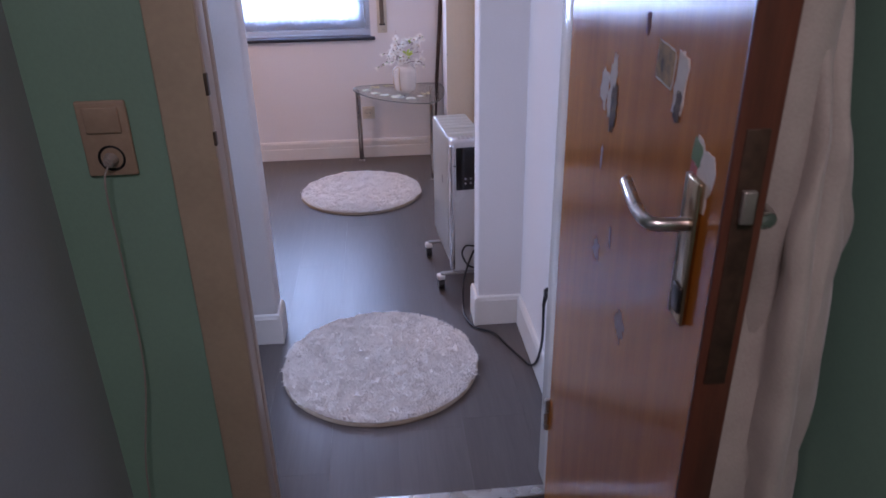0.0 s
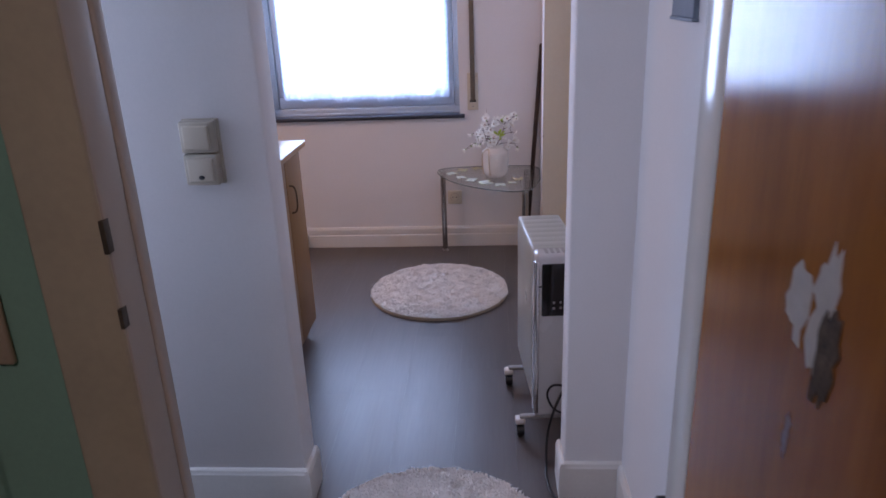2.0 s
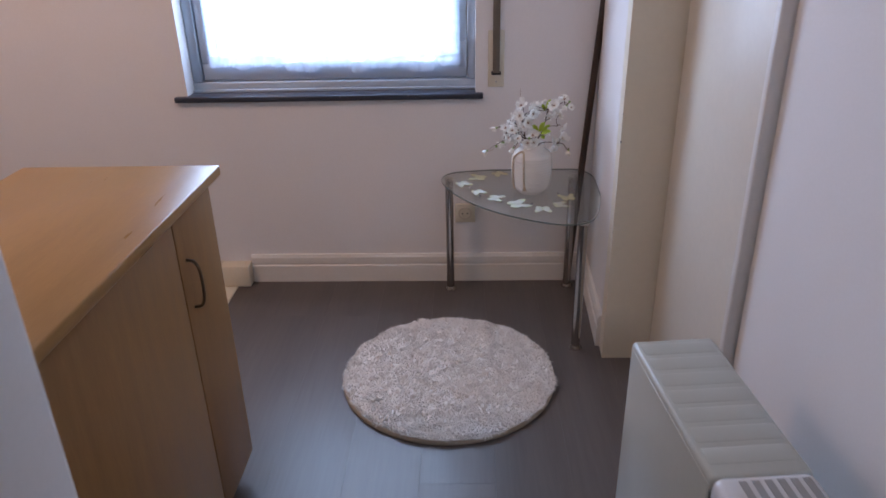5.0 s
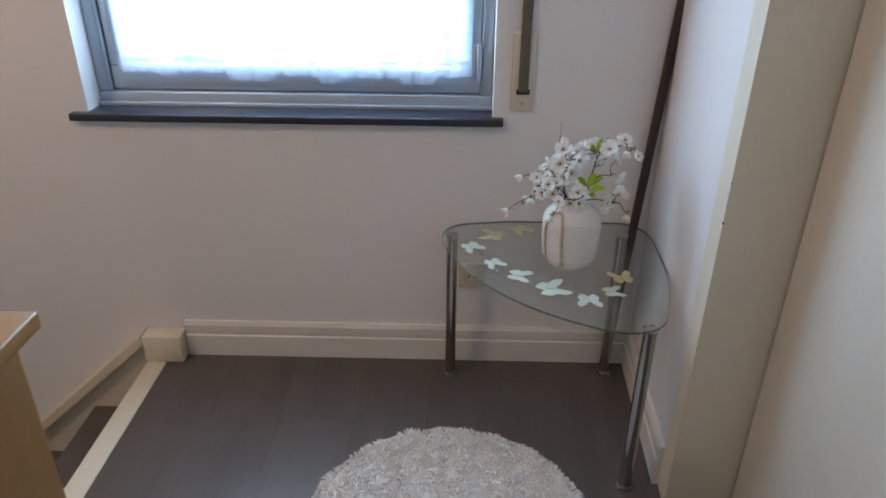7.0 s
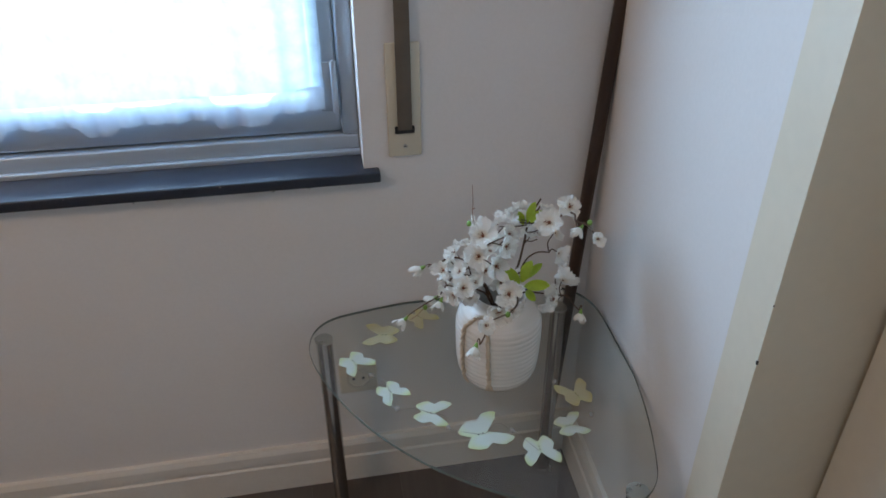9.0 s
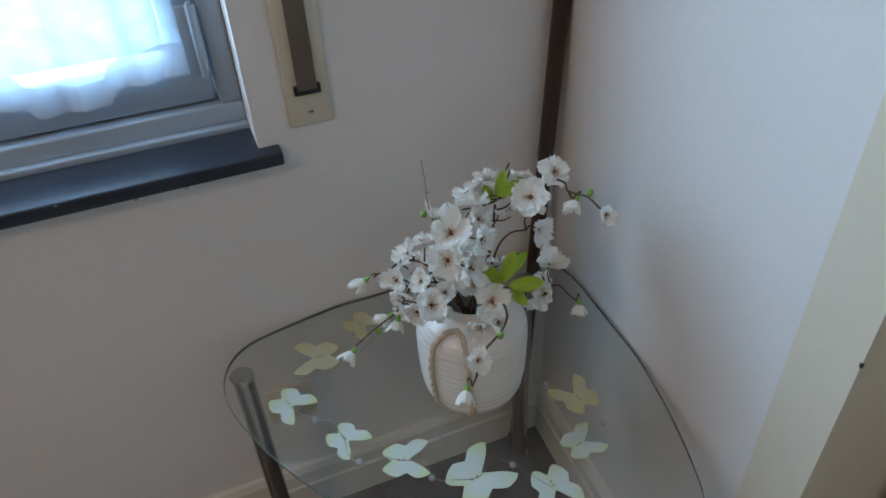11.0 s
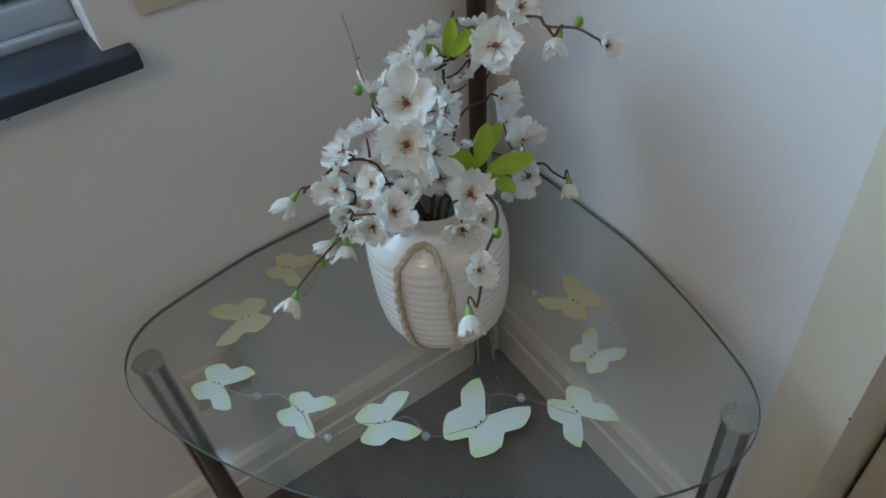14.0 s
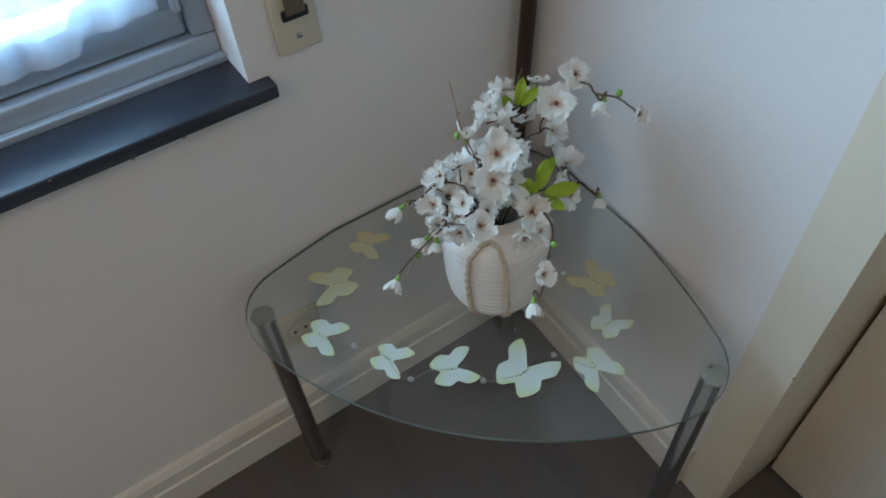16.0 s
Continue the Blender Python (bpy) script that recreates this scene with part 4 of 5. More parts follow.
def bouquet():
    rnd = random.Random(21)
    mouth = Vector((VX, VY, VZ + 0.145))
    t = thing("blossom_bouquet", (VX, VY, VZ + 0.13), "artificial white cherry blossom branches with green leaves in the vase", "flowers")
    front, right = Vector((-0.36, -0.65, 0.67)), Vector((0.875, -0.485, 0))
    up = right.cross(-front).normalized()
    # place, half width, and how far it turns to the room, sideways and upwards
    spots = [((0.343, 5.010, 0.757), 0.0205, (1, -0.1, 0.1)),
             ((0.338, 5.010, 0.725), 0.0195, (1, -0.1, -0.1)),
             ((0.380, 4.996, 0.665), 0.0205, (1, 0.1, 0)),
             ((0.449, 5.045, 0.748), 0.0225, (0.9, -0.35, -0.1)),
             ((0.480, 5.053, 0.766), 0.0175, (0.7, 0.35, 0.2)),
             ((0.446, 5.088, 0.701), 0.0180, (0.5, -0.2, 0.8)),
             ((0.482, 5.083, 0.670), 0.0185, (-0.6, 0.6, -0.2)),
             ((0.481, 5.052, 0.640), 0.0185, (-0.6, 0.3, 0.6)),
             ((0.456, 5.013, 0.635), 0.0200, (0.45, -0.6, -0.1)),
             ((0.427, 5.109, 0.738), 0.0165, (0.1, -0.1, 0.9)),
             ((0.414, 5.109, 0.737), 0.0150, (0.3, -0.5, 0.7)),
             ((0.422, 5.094, 0.731), 0.0150, (-0.5, -0.1, 0.5)),
             ((0.390, 5.067, 0.742), 0.0200, (0.2, 0.1, 0.9))]
    more = [((0.379, 5.024, 0.729), 0.0180, (0.45, 0.8, 0)),
            ((0.364, 5.018, 0.701), 0.0190, (0.5, 0.75, -0.2)),
            ((0.331, 5.060, 0.714), 0.0180, (0.25, -0.2, 0.9)),
            ((0.318, 5.077, 0.693), 0.0165, (0.4, -0.5, 0.4)),
            ((0.303, 5.050, 0.660), 0.0170, (0.3, -0.4, -0.6)),
            ((0.320, 5.067, 0.670), 0.0155, (0.8, 0.3, -0.2)),
            ((0.298, 5.063, 0.673), 0.0160, (0.7, -0.2, -0.2)),
            ((0.314, 5.001, 0.681), 0.0180, (0.8, 0.3, 0.1)),
            ((0.364, 4.986, 0.646), 0.0195, (0.6, 0, -0.8)),
            ((0.326, 4.913, 0.680), 0.0125, (0.95, 0.3, 0)),
            ((0.490, 4.968, 0.761), 0.0115, (0.8, 0.5, -0.1)),
            ((0.427, 5.076, 0.643), 0.0160, (0.2, 0.1, 0.9)),
            ((0.379, 5.038, 0.658), 0.0160, (0.6, 0.1, -0.3)),
            ((0.309, 5.078, 0.681), 0.0140, (0.4, -0.5, 0.5)),
            ((0.308, 5.028, 0.653), 0.0165, (0.5, -0.3, -0.6)),
            ((0.301, 5.039, 0.646), 0.0140, (0.3, -0.5, -0.5)),
            ((0.394, 5.061, 0.725), 0.0160, (0.5, 0.5, 0.4)),
            ((0.348, 5.041, 0.673), 0.0130, (0.6, -0.2, 0.5)),
            ((0.464, 5.042, 0.628), 0.0150, (0.6, 0.5, -0.3)),
            ((0.361, 5.037, 0.713), 0.0160, (0.5, 0.1, 0.6)),
            ((0.342, 5.052, 0.701), 0.0150, (0.6, -0.4, 0.3)),
            ((0.312, 5.079, 0.667), 0.0140, (0.5, -0.5, 0.1)),
            ((0.332, 5.060, 0.653), 0.0135, (0.5, 0.1, 0.5)),
            ((0.329, 5.021, 0.653), 0.0155, (0.6, 0.2, -0.6)),
            ((0.316, 5.040, 0.662), 0.0145, (0.6, -0.4, 0.1)),
            ((0.394, 5.046, 0.660), 0.0140, (0.5, 0.2, 0.5)),
            ((0.381, 4.984, 0.647), 0.0160, (0.5, 0.5, -0.5)),
            ((0.354, 5.033, 0.685), 0.0160, (0.6, 0.1, -0.3)),
            ((0.450, 5.032, 0.614), 0.0150, (0.3, 0.3, -0.7)),
            ((0.395, 5.089, 0.740), 0.0150, (0.3, -0.5, 0.6)),
            ((0.457, 5.087, 0.747), 0.0130, (0.2, 0.2, 0.8)),
            ((0.343, 5.048, 0.688), 0.0140, (0.6, -0.4, -0.2))]
    behind = [((0.335, 5.111, 0.651), 0.0160, (0.2, -0.5, 0.6)),
              ((0.354, 5.096, 0.660), 0.0160, (0.1, -0.2, 0.9)),
              ((0.384, 5.088, 0.728), 0.0160, (0.1, -0.6, 0.6)),
              ((0.443, 5.115, 0.690), 0.0170, (-0.3, -0.5, 0.6)),
              ((0.464, 5.107, 0.709), 0.0170, (-0.3, 0.1, 0.8)),
              ((0.388, 5.075, 0.711), 0.0170, (0.3, -0.5, 0.6)),
              ((0.356, 5.085, 0.631), 0.0150, (0.2, -0.6, 0.4)),
              ((0.316, 5.033, 0.688), 0.0145, (0.8, -0.3, 0.1)),
              ((0.297, 5.062, 0.638), 0.0140, (0.2, -0.7, -0.4)),
              ((0.472, 5.079, 0.709), 0.0170, (-0.4, 0.4, 0.5)),
              ((0.335, 5.016, 0.678), 0.0130, (0.8, 0.1, 0.3)),
              ((0.325, 5.047, 0.636), 0.0140, (0.1, -0.6, -0.5)),
              ((0.492, 5.090, 0.636), 0.0150, (-0.4, 0.5, 0.3)),
              ((0.368, 5.077, 0.699), 0.0160, (0.3, -0.7, 0.3))]
    blossoms = [(Vector(p), size, turn) for p, size, turn in spots + more + behind]
    inside = [tuple(mouth + Vector((0, 0, -0.08))), tuple(mouth + Vector((0, 0, -0.015)))]
    limbs = [(inside + [(0.381, 5.064, 0.591), (0.398, 5.076, 0.622), (0.417, 5.083, 0.653), (0.428, 5.094, 0.686), (0.435, 5.102, 0.714), (0.445, 5.108, 0.734), (0.456, 5.111, 0.753)], 0.0026), (inside + [(0.368, 5.062, 0.613), (0.359, 5.058, 0.651), (0.351, 5.051, 0.689), (0.352, 5.046, 0.718), (0.350, 5.025, 0.744)], 0.0024)]
    shoots = [[(0.435, 5.101, 0.713), (0.441, 5.082, 0.731), (0.446, 5.061, 0.748)],
              [(0.444, 5.108, 0.732), (0.451, 5.106, 0.737), (0.456, 5.108, 0.746)],
              [(0.449, 5.064, 0.734), (0.475, 5.052, 0.757), (0.480, 5.031, 0.766), (0.477, 5.017, 0.764), (0.486, 4.996, 0.767), (0.488, 4.976, 0.765)],
              [(0.477, 5.017, 0.764), (0.478, 5.014, 0.760), (0.479, 5.011, 0.757)],
              [(0.285, 5.078, 0.668), (0.301, 5.076, 0.683), (0.318, 5.068, 0.690), (0.331, 5.054, 0.688), (0.335, 5.047, 0.673), (0.347, 5.055, 0.641)],
              [(0.316, 5.066, 0.669), (0.323, 5.051, 0.671), (0.338, 5.043, 0.670), (0.355, 5.047, 0.652), (0.367, 5.057, 0.623)],
              [(0.290, 5.077, 0.669), (0.283, 5.082, 0.673), (0.277, 5.081, 0.670)],
              [(0.312, 5.058, 0.666), (0.297, 5.040, 0.662), (0.290, 5.054, 0.635)],
              [(0.392, 4.997, 0.663), (0.384, 4.968, 0.668), (0.368, 4.948, 0.670), (0.344, 4.927, 0.679), (0.332, 4.916, 0.681), (0.323, 4.909, 0.664), (0.317, 4.906, 0.655)],
              [(0.457, 5.033, 0.629), (0.479, 5.024, 0.630), (0.486, 5.017, 0.621), (0.494, 5.009, 0.613)],
              [(0.416, 5.075, 0.643), (0.431, 5.083, 0.665), (0.450, 5.090, 0.671), (0.468, 5.088, 0.670)]]
    joints = []
    for limb, r in limbs:
        part("branch", tube(limb, r, 7, taper=0.45), TWIG, t)
    for limb in shoots:
        part("twig", tube(limb, 0.0014, 6, taper=0.7), TWIG, t)
    for limb in [a for a, r in limbs] + shoots:
        for a, c in zip(limb, limb[1:]):
            if a[2] > mouth.z - 0.02:
                joints += [Vector(a).lerp(Vector(c), q / 5) for q in range(6)]
    # side branches from the mouth to the lower masses of blossom
    for end in [(0.320, 5.065, 0.662), (0.375, 5.000, 0.655), (0.455, 5.030, 0.632), (0.305, 5.040, 0.655)]:
        e = Vector(end)
        mid = mouth.lerp(e, 0.5) + Vector((0, 0, 0.012))
        limb = [mouth + Vector((0, 0, -0.06)), mouth + (e - mouth) * 0.2, mid, e]
        part("branch", tube(limb, 0.0021, 7, taper=0.5), TWIG, t)
        joints += [mid.lerp(e, q / 5) for q in range(6)] + [mouth.lerp(mid, q / 5) for q in range(3, 6)]
    part("twig", tube([(0.352, 5.050, 0.705), (0.346, 5.055, 0.727), (0.343, 5.064, 0.743), (0.342, 5.074, 0.759), (0.344, 5.081, 0.774), (0.345, 5.092, 0.795)], 0.0011, 6, taper=0.45), PINKTWIG, t, "thin pinkish twig")
    part("twig", tube([(0.342, 5.077, 0.764), (0.346, 5.076, 0.766)], 0.0009, 6, taper=0.6), PINKTWIG, t, "thin pinkish twig")
    part("thread_stem", tube([(0.289, 5.050, 0.622), (0.268, 5.056, 0.614), (0.255, 5.052, 0.605), (0.243, 5.050, 0.599)], 0.0005, 5), PINKTWIG, t)

    def root(p):
        return min(joints, key=lambda j: (j - p).length + 1.2 * max(0.0, j.z - p.z + 0.004))

    meshes = []
    for k in range(7):
        s = random.Random(40 + k)
        meshes.append((mesh_of("blossom", blossom_mesh(s, 1.0, s.uniform(0.16, 0.5)), PETAL_OPEN), mesh_of("stamen", stamen_mesh(s, 0.82), STAMEN)))
    for k, (p, size, turn) in enumerate(blossoms):
        face = (front * turn[0] + right * turn[1] + up * turn[2] + Vector([rnd.uniform(-0.12, 0.12) for _ in range(3)])).normalized()
        m = Matrix.Translation(p) @ face.to_track_quat("Z", "Y").to_matrix().to_4x4() @ Matrix.Rotation(rnd.uniform(0, 6.28), 4, "Z") @ Matrix.Scale(size * 1.10, 4)
        me, st = meshes[k % 7]
        f = new("blossom", me)
        f.parent, f.matrix_parent_inverse, f.matrix_basis = t, Matrix.Translation(-t.location), m
        g = new("stamen", st)
        g.parent = f
        tagged(g, "reddish-brown stamens")
        back = p - face * size * 0.25
        j = root(back)
        mid = j.lerp(back, 0.5) - face * 0.005 + Vector((rnd.uniform(-0.003, 0.003), rnd.uniform(-0.003, 0.003), 0.003))
        part("stem", tube([j, mid, back], 0.0011, 6, taper=0.7), TWIG, t)
        part("calyx", place(rod((0, 0, -0.24), (0, 0, -0.02), 0.05, 0.17, 8), m), BUDGREEN, f)
    # half-closed drooping blossoms at the tips
    for p, turn in [((0.264, 5.084, 0.665), (0, -0.7, -0.7)),
                    ((0.289, 5.050, 0.622), (0, -0.3, -0.9)),
                    ((0.232, 5.050, 0.597), (0.1, -0.5, -0.8)),
                    ((0.310, 4.905, 0.647), (0.1, -0.1, -1)),
                    ((0.479, 5.008, 0.752), (0.2, -0.4, -0.9)),
                    ((0.494, 5.002, 0.607), (-0.1, 0.2, -0.9)),
                    ((0.347, 5.066, 0.744), (0.2, 0.2, 0.8)),
                    ((0.281, 5.065, 0.620), (0, -0.6, -0.6))]:
        p = Vector(p)
        face = (front * turn[0] + right * turn[1] + up * turn[2] + Vector([rnd.uniform(-0.15, 0.15) for _ in range(3)])).normalized()
        size = rnd.uniform(0.0105, 0.0125)
        m = Matrix.Translation(p - face * 0.005) @ face.to_track_quat("Z", "Y").to_matrix().to_4x4()
        f = part("closed_blossom", place(blossom_mesh(rnd, size, 1.35), m), PETAL, t)
        part("calyx", place(rod((0, 0, -0.006), (0, 0, 0.005), 0.0015, 0.0046, 10), m), BUDGREEN, f, "green calyx")
        back = p - face * 0.011
        j = root(back)
        part("stem", tube([j, j.lerp(back, 0.6) - face * 0.006, back - face * 0.004, back], 0.0011, 6, taper=0.6), TWIG, t)
    for p in [(0.336, 5.069, 0.745), (0.489, 4.996, 0.771), (0.268, 5.057, 0.614), (0.363, 4.940, 0.673), (0.460, 5.091, 0.746)]:
        b = bmesh.new()
        bmesh.ops.create_icosphere(b, subdivisions=2, radius=0.0036, matrix=Matrix.Translation(p) @ Matrix.Diagonal((1, 1, 1.3, 1)))
        part("bud", soft(b), BUDGREEN, t, "small round green bud")
    # a rosette of leaves in the middle, a few more at the top
    for base, a, u, o, L, w in (((0.400, 5.010, 0.672), -0.75, 0.55, 0.3, 0.032, 0.23), ((0.402, 5.012, 0.672), 0.30, 0.95, 0.2, 0.036, 0.23), ((0.408, 5.018, 0.672), 0.60, 0.85, -0.2, 0.036, 0.16),
                                ((0.405, 5.008, 0.668), 0.97, 0.15, 0.3, 0.042, 0.20), ((0.408, 5.006, 0.662), 0.70, -0.55, 0.4, 0.026, 0.24),
                                ((0.428, 5.085, 0.728), 0.25, 0.95, 0.2, 0.034, 0.18), ((0.432, 5.082, 0.730), 0.65, 0.65, 0.3, 0.028, 0.22), ((0.425, 5.090, 0.722), -0.35, 0.6, 0.3, 0.022, 0.26)):
        x = (right * a + up * u + front * o).normalized()
        z = (front - x * front.dot(x)).normalized()
        m = Matrix((x, z.cross(x), z)).transposed().to_4x4()
        part("leaf", place(leaf_mesh(L, L * w), Matrix.Translation(base) @ m), LEAF, t, "bright green leaf")


bouquet()


def cabinet():
    x1, x0, y0, y1, h = -0.385, -0.78, 3.44, 4.235, 0.80
    t = thing("cabinet", ((x0 + x1) / 2, (y0 + y1) / 2, 0), "beech-effect two-door low cabinet with a thin dark handle", "cabinet")
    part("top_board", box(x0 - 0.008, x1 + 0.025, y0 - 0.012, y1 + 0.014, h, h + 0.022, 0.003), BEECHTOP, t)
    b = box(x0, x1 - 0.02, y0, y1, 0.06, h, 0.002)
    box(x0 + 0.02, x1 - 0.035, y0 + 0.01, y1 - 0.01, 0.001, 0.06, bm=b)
    part("body", b, BEECHSHADE, t)
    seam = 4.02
    part("door", box(x1 - 0.018, x1, y0 + 0.003, seam - 0.002, 0.065, h - 0.006, 0.002), BEECHSHADE, t)
    d = part("door", box(x1 - 0.018, x1, seam + 0.002, y1 - 0.003, 0.065, h - 0.006, 0.002), BEECHSHADE, t)
    hy = seam + 0.035
    part("handle", tube([(x1 - 0.002, hy, 0.585), (x1 + 0.014, hy, 0.588), (x1 + 0.022, hy, 0.605), (x1 + 0.024, hy, 0.637), (x1 + 0.022, hy, 0.67), (x1 + 0.014, hy, 0.687), (x1 - 0.002, hy, 0.690)], 0.0032, 10), BRONZE, d, "thin dark bronze handle")


cabinet()


def heater():
    yaw = pose(0.562, 3.48, 0, 0, 0, 5)
    t = thing("oil_radiator", (0.55, 3.67, 0), "light grey oil-filled radiator with black control panel on castors", "radiator")
    P = lambda bm: place(bm, yaw)
    for k in range(7):
        y = 0.085 + k * 0.044
        b = box(-0.070, 0.062, y, y + 0.040, 0.085, 0.6175, 0.006, 3)
        part("fin", P(b), HEATER, t)
    part("spine", P(box(-0.045, 0.045, 0.07, 0.38, 0.10, 0.585, 0.01)), HEATER, t)
    part("top_cover", P(box(-0.0755, 0.0665, 0.062, 0.40, 0.590, 0.6168, 0.008, 3)), HEATER, t)
    part("side_cover", P(box(-0.0765, -0.0705, 0.066, 0.395, 0.12, 0.606, 0.002)), HEATER, t)
    part("side_cover", P(box(0.0625, 0.0675, 0.066, 0.395, 0.12, 0.606, 0.002)), HEATER, t)
    front = part("control_housing", P(box(-0.076, 0.064, 0.0, 0.066, 0.075, 0.622, 0.016, 4)), SILVER, t, "rounded silver-grey front housing")
    pan = part("control_panel", P(box(-0.056, 0.055, -0.0035, 0.004, 0.425, 0.592, 0.003)), PANEL, front, "black glossy control panel")
    for k in range(6):
        part("vent_slot", P(box(-0.045 + k * 0.017, -0.035 + k * 0.017, 0.012, 0.05, 0.6205, 0.6228)), VENT, front)
    for i in range(2):
        for j in range(2):
            part("button", P(rod((-0.020 + i * 0.020, -0.0052, 0.452 + 0.018 * j), (-0.020 + i * 0.020, -0.003, 0.452 + 0.018 * j), 0.0042, n=14, bevel=0.0008)), VENT, front, "small grey button")
    part("indicator_light", P(box(0.026, 0.032, -0.0045, -0.003, 0.492, 0.504, 0.001)), REDPRINT, front, "small red indicator")
    part("housing_notch", P(box(-0.066, -0.055, -0.0034, 0.004, 0.520, 0.5235)), BLACK, front)
    part("trim_strip", P(box(-0.0772, -0.0620, -0.0030, 0.022, 0.09, 0.600, 0.004, 3)), BRIGHT, front, "shiny side strip")
    for y in (0.02, 0.33):
        part("castor_bar", P(box(-0.118, 0.118, y - 0.011, y + 0.011, 0.062, 0.073, 0.004)), VENT, t)
        for s in (-1, 1):
            hood = part("castor_hood", P(box(s * 0.117 - 0.016, s * 0.117 + 0.016, y - 0.017, y + 0.017, 0.044, 0.066, 0.008, 3)), FRAME_WHITE, t, "white castor hood")
            part("castor_wheel", P(rod((s * 0.117 - 0.012, y - 0.004, 0.0225), (s * 0.117 + 0.012, y - 0.004, 0.0225), 0.022, n=24, bevel=0.004)), BLACK, hood, "black castor wheel")
    # cable
    part("power_cable", tube([(0.575, 3.475, 0.17), (0.545, 3.43, 0.13), (0.525, 3.41, 0.06), (0.515, 3.34, 0.006), (0.512, 3.25, 0.005), (0.535, 3.17, 0.005), (0.60, 3.12, 0.005), (0.635, 3.03, 0.005), (0.664, 2.96, 0.005), (0.684, 2.90, 0.012), (0.690, 2.83, 0.07), (0.685, 2.75, 0.20), (0.672, 2.701, 0.352)], 0.0042, 8), BLACK, t, "black power cable along the floor")
    part("cable_loop", tube([(0.575, 3.473, 0.19), (0.54, 3.455, 0.20), (0.525, 3.45, 0.17), (0.545, 3.455, 0.12), (0.575, 3.46, 0.10)], 0.0036, 8), BLACK, t)


heater()


def shaggy_rug():
    """A round pile rug of 0.67 m, built at the origin."""
    rnd = random.Random(3)
    R = 0.322
    b = bmesh.new()
    rings = []
    for k in range(24):
        r = R * (1 - k / 24) * 0.985
        rings.append([b.verts.new((r * math.cos(a), r * math.sin(a), 0.0 if k == 0 else 0.016 + 0.004 * noise.noise((r * math.cos(a) * 26, r * math.sin(a) * 26, 0)))) for a in (math.tau * i / 72 for i in range(72))])
    for s, e in zip(rings, rings[1:]):
        for i in range(72):
            b.faces.new((s[i], s[(i + 1) % 72], e[(i + 1) % 72], e[i]))
    c = b.verts.new((0, 0, 0.017))
    for i in range(72):
        b.faces.new((rings[-1][i], rings[-1][(i + 1) % 72], c))
    verts, faces = [], []
    for k in range(21000):
        r, a = R * math.sqrt(rnd.random()), rnd.uniform(0, math.tau)
        if r > R - 0.003:
            r = R - 0.003
        x, y = r * math.cos(a), r * math.sin(a)
        clump = noise.noise((x * 30, y * 30, 3.0))
        h = 0.020 + 0.006 * clump + rnd.uniform(-0.003, 0.004)
        lean = Vector((noise.noise((x * 22, y * 22, 9.0)), noise.noise((x * 22, y * 22, 19.0)), 0)) * 0.018 + Vector((rnd.uniform(-1, 1), rnd.uniform(-1, 1), 0)) * 0.005
        edge = max(0.0, (r - R + 0.03) / 0.03)
        lean += Vector((x, y, 0)).normalized() * 0.008 * edge
        h *= 1 - 0.35 * edge
        w = rnd.uniform(0.0016, 0.0026)
        q = rnd.uniform(0, math.tau)
        n = len(verts)
        for j in range(3):
            verts.append((x + w * math.cos(q + j * 2.094), y + w * math.sin(q + j * 2.094), 0.010))
        for j in range(3):
            verts.append((x + lean.x * 0.5 + 0.8 * w * math.cos(q + j * 2.094), y + lean.y * 0.5 + 0.8 * w * math.sin(q + j * 2.094), 0.010 + h * 0.55))
        verts.append((x + lean.x, y + lean.y, h + 0.002))
        for j in range(3):
            i2 = (j + 1) % 3
            faces.append((n + j, n + i2, n + 3 + i2, n + 3 + j))
            faces.append((n + 3 + j, n + 3 + i2, n + 6))
    me = bpy.data.meshes.new("pile")
    me.from_pydata(verts, [], faces)
    me.materials.append(SHAG)
    t = thing("round_rug", (0.192, 2.975, 0.001), "round white shaggy rug lying on the dark laminate", "rug", "round rugs")
    base = new("backing", mesh_of("backing", soft(b), SHAG))
    base.parent = t
    pile = new("pile", me)
    pile.parent = t
    tagged(pile, "tufted white wool pile", kind="stuff")
    bd = new("binding", mesh_of("binding", lathe([(R - 0.004, 0.0), (R + 0.004, 0.0), (R + 0.005, 0.006), (R, 0.011), (R - 0.006, 0.009)], 96), BINDING))
    bd.parent = t
    tagged(bd, "beige bound edge")
    copy_thing(t, pose(0.110, 4.648, 0.001, 0, 0, 130))


shaggy_rug()


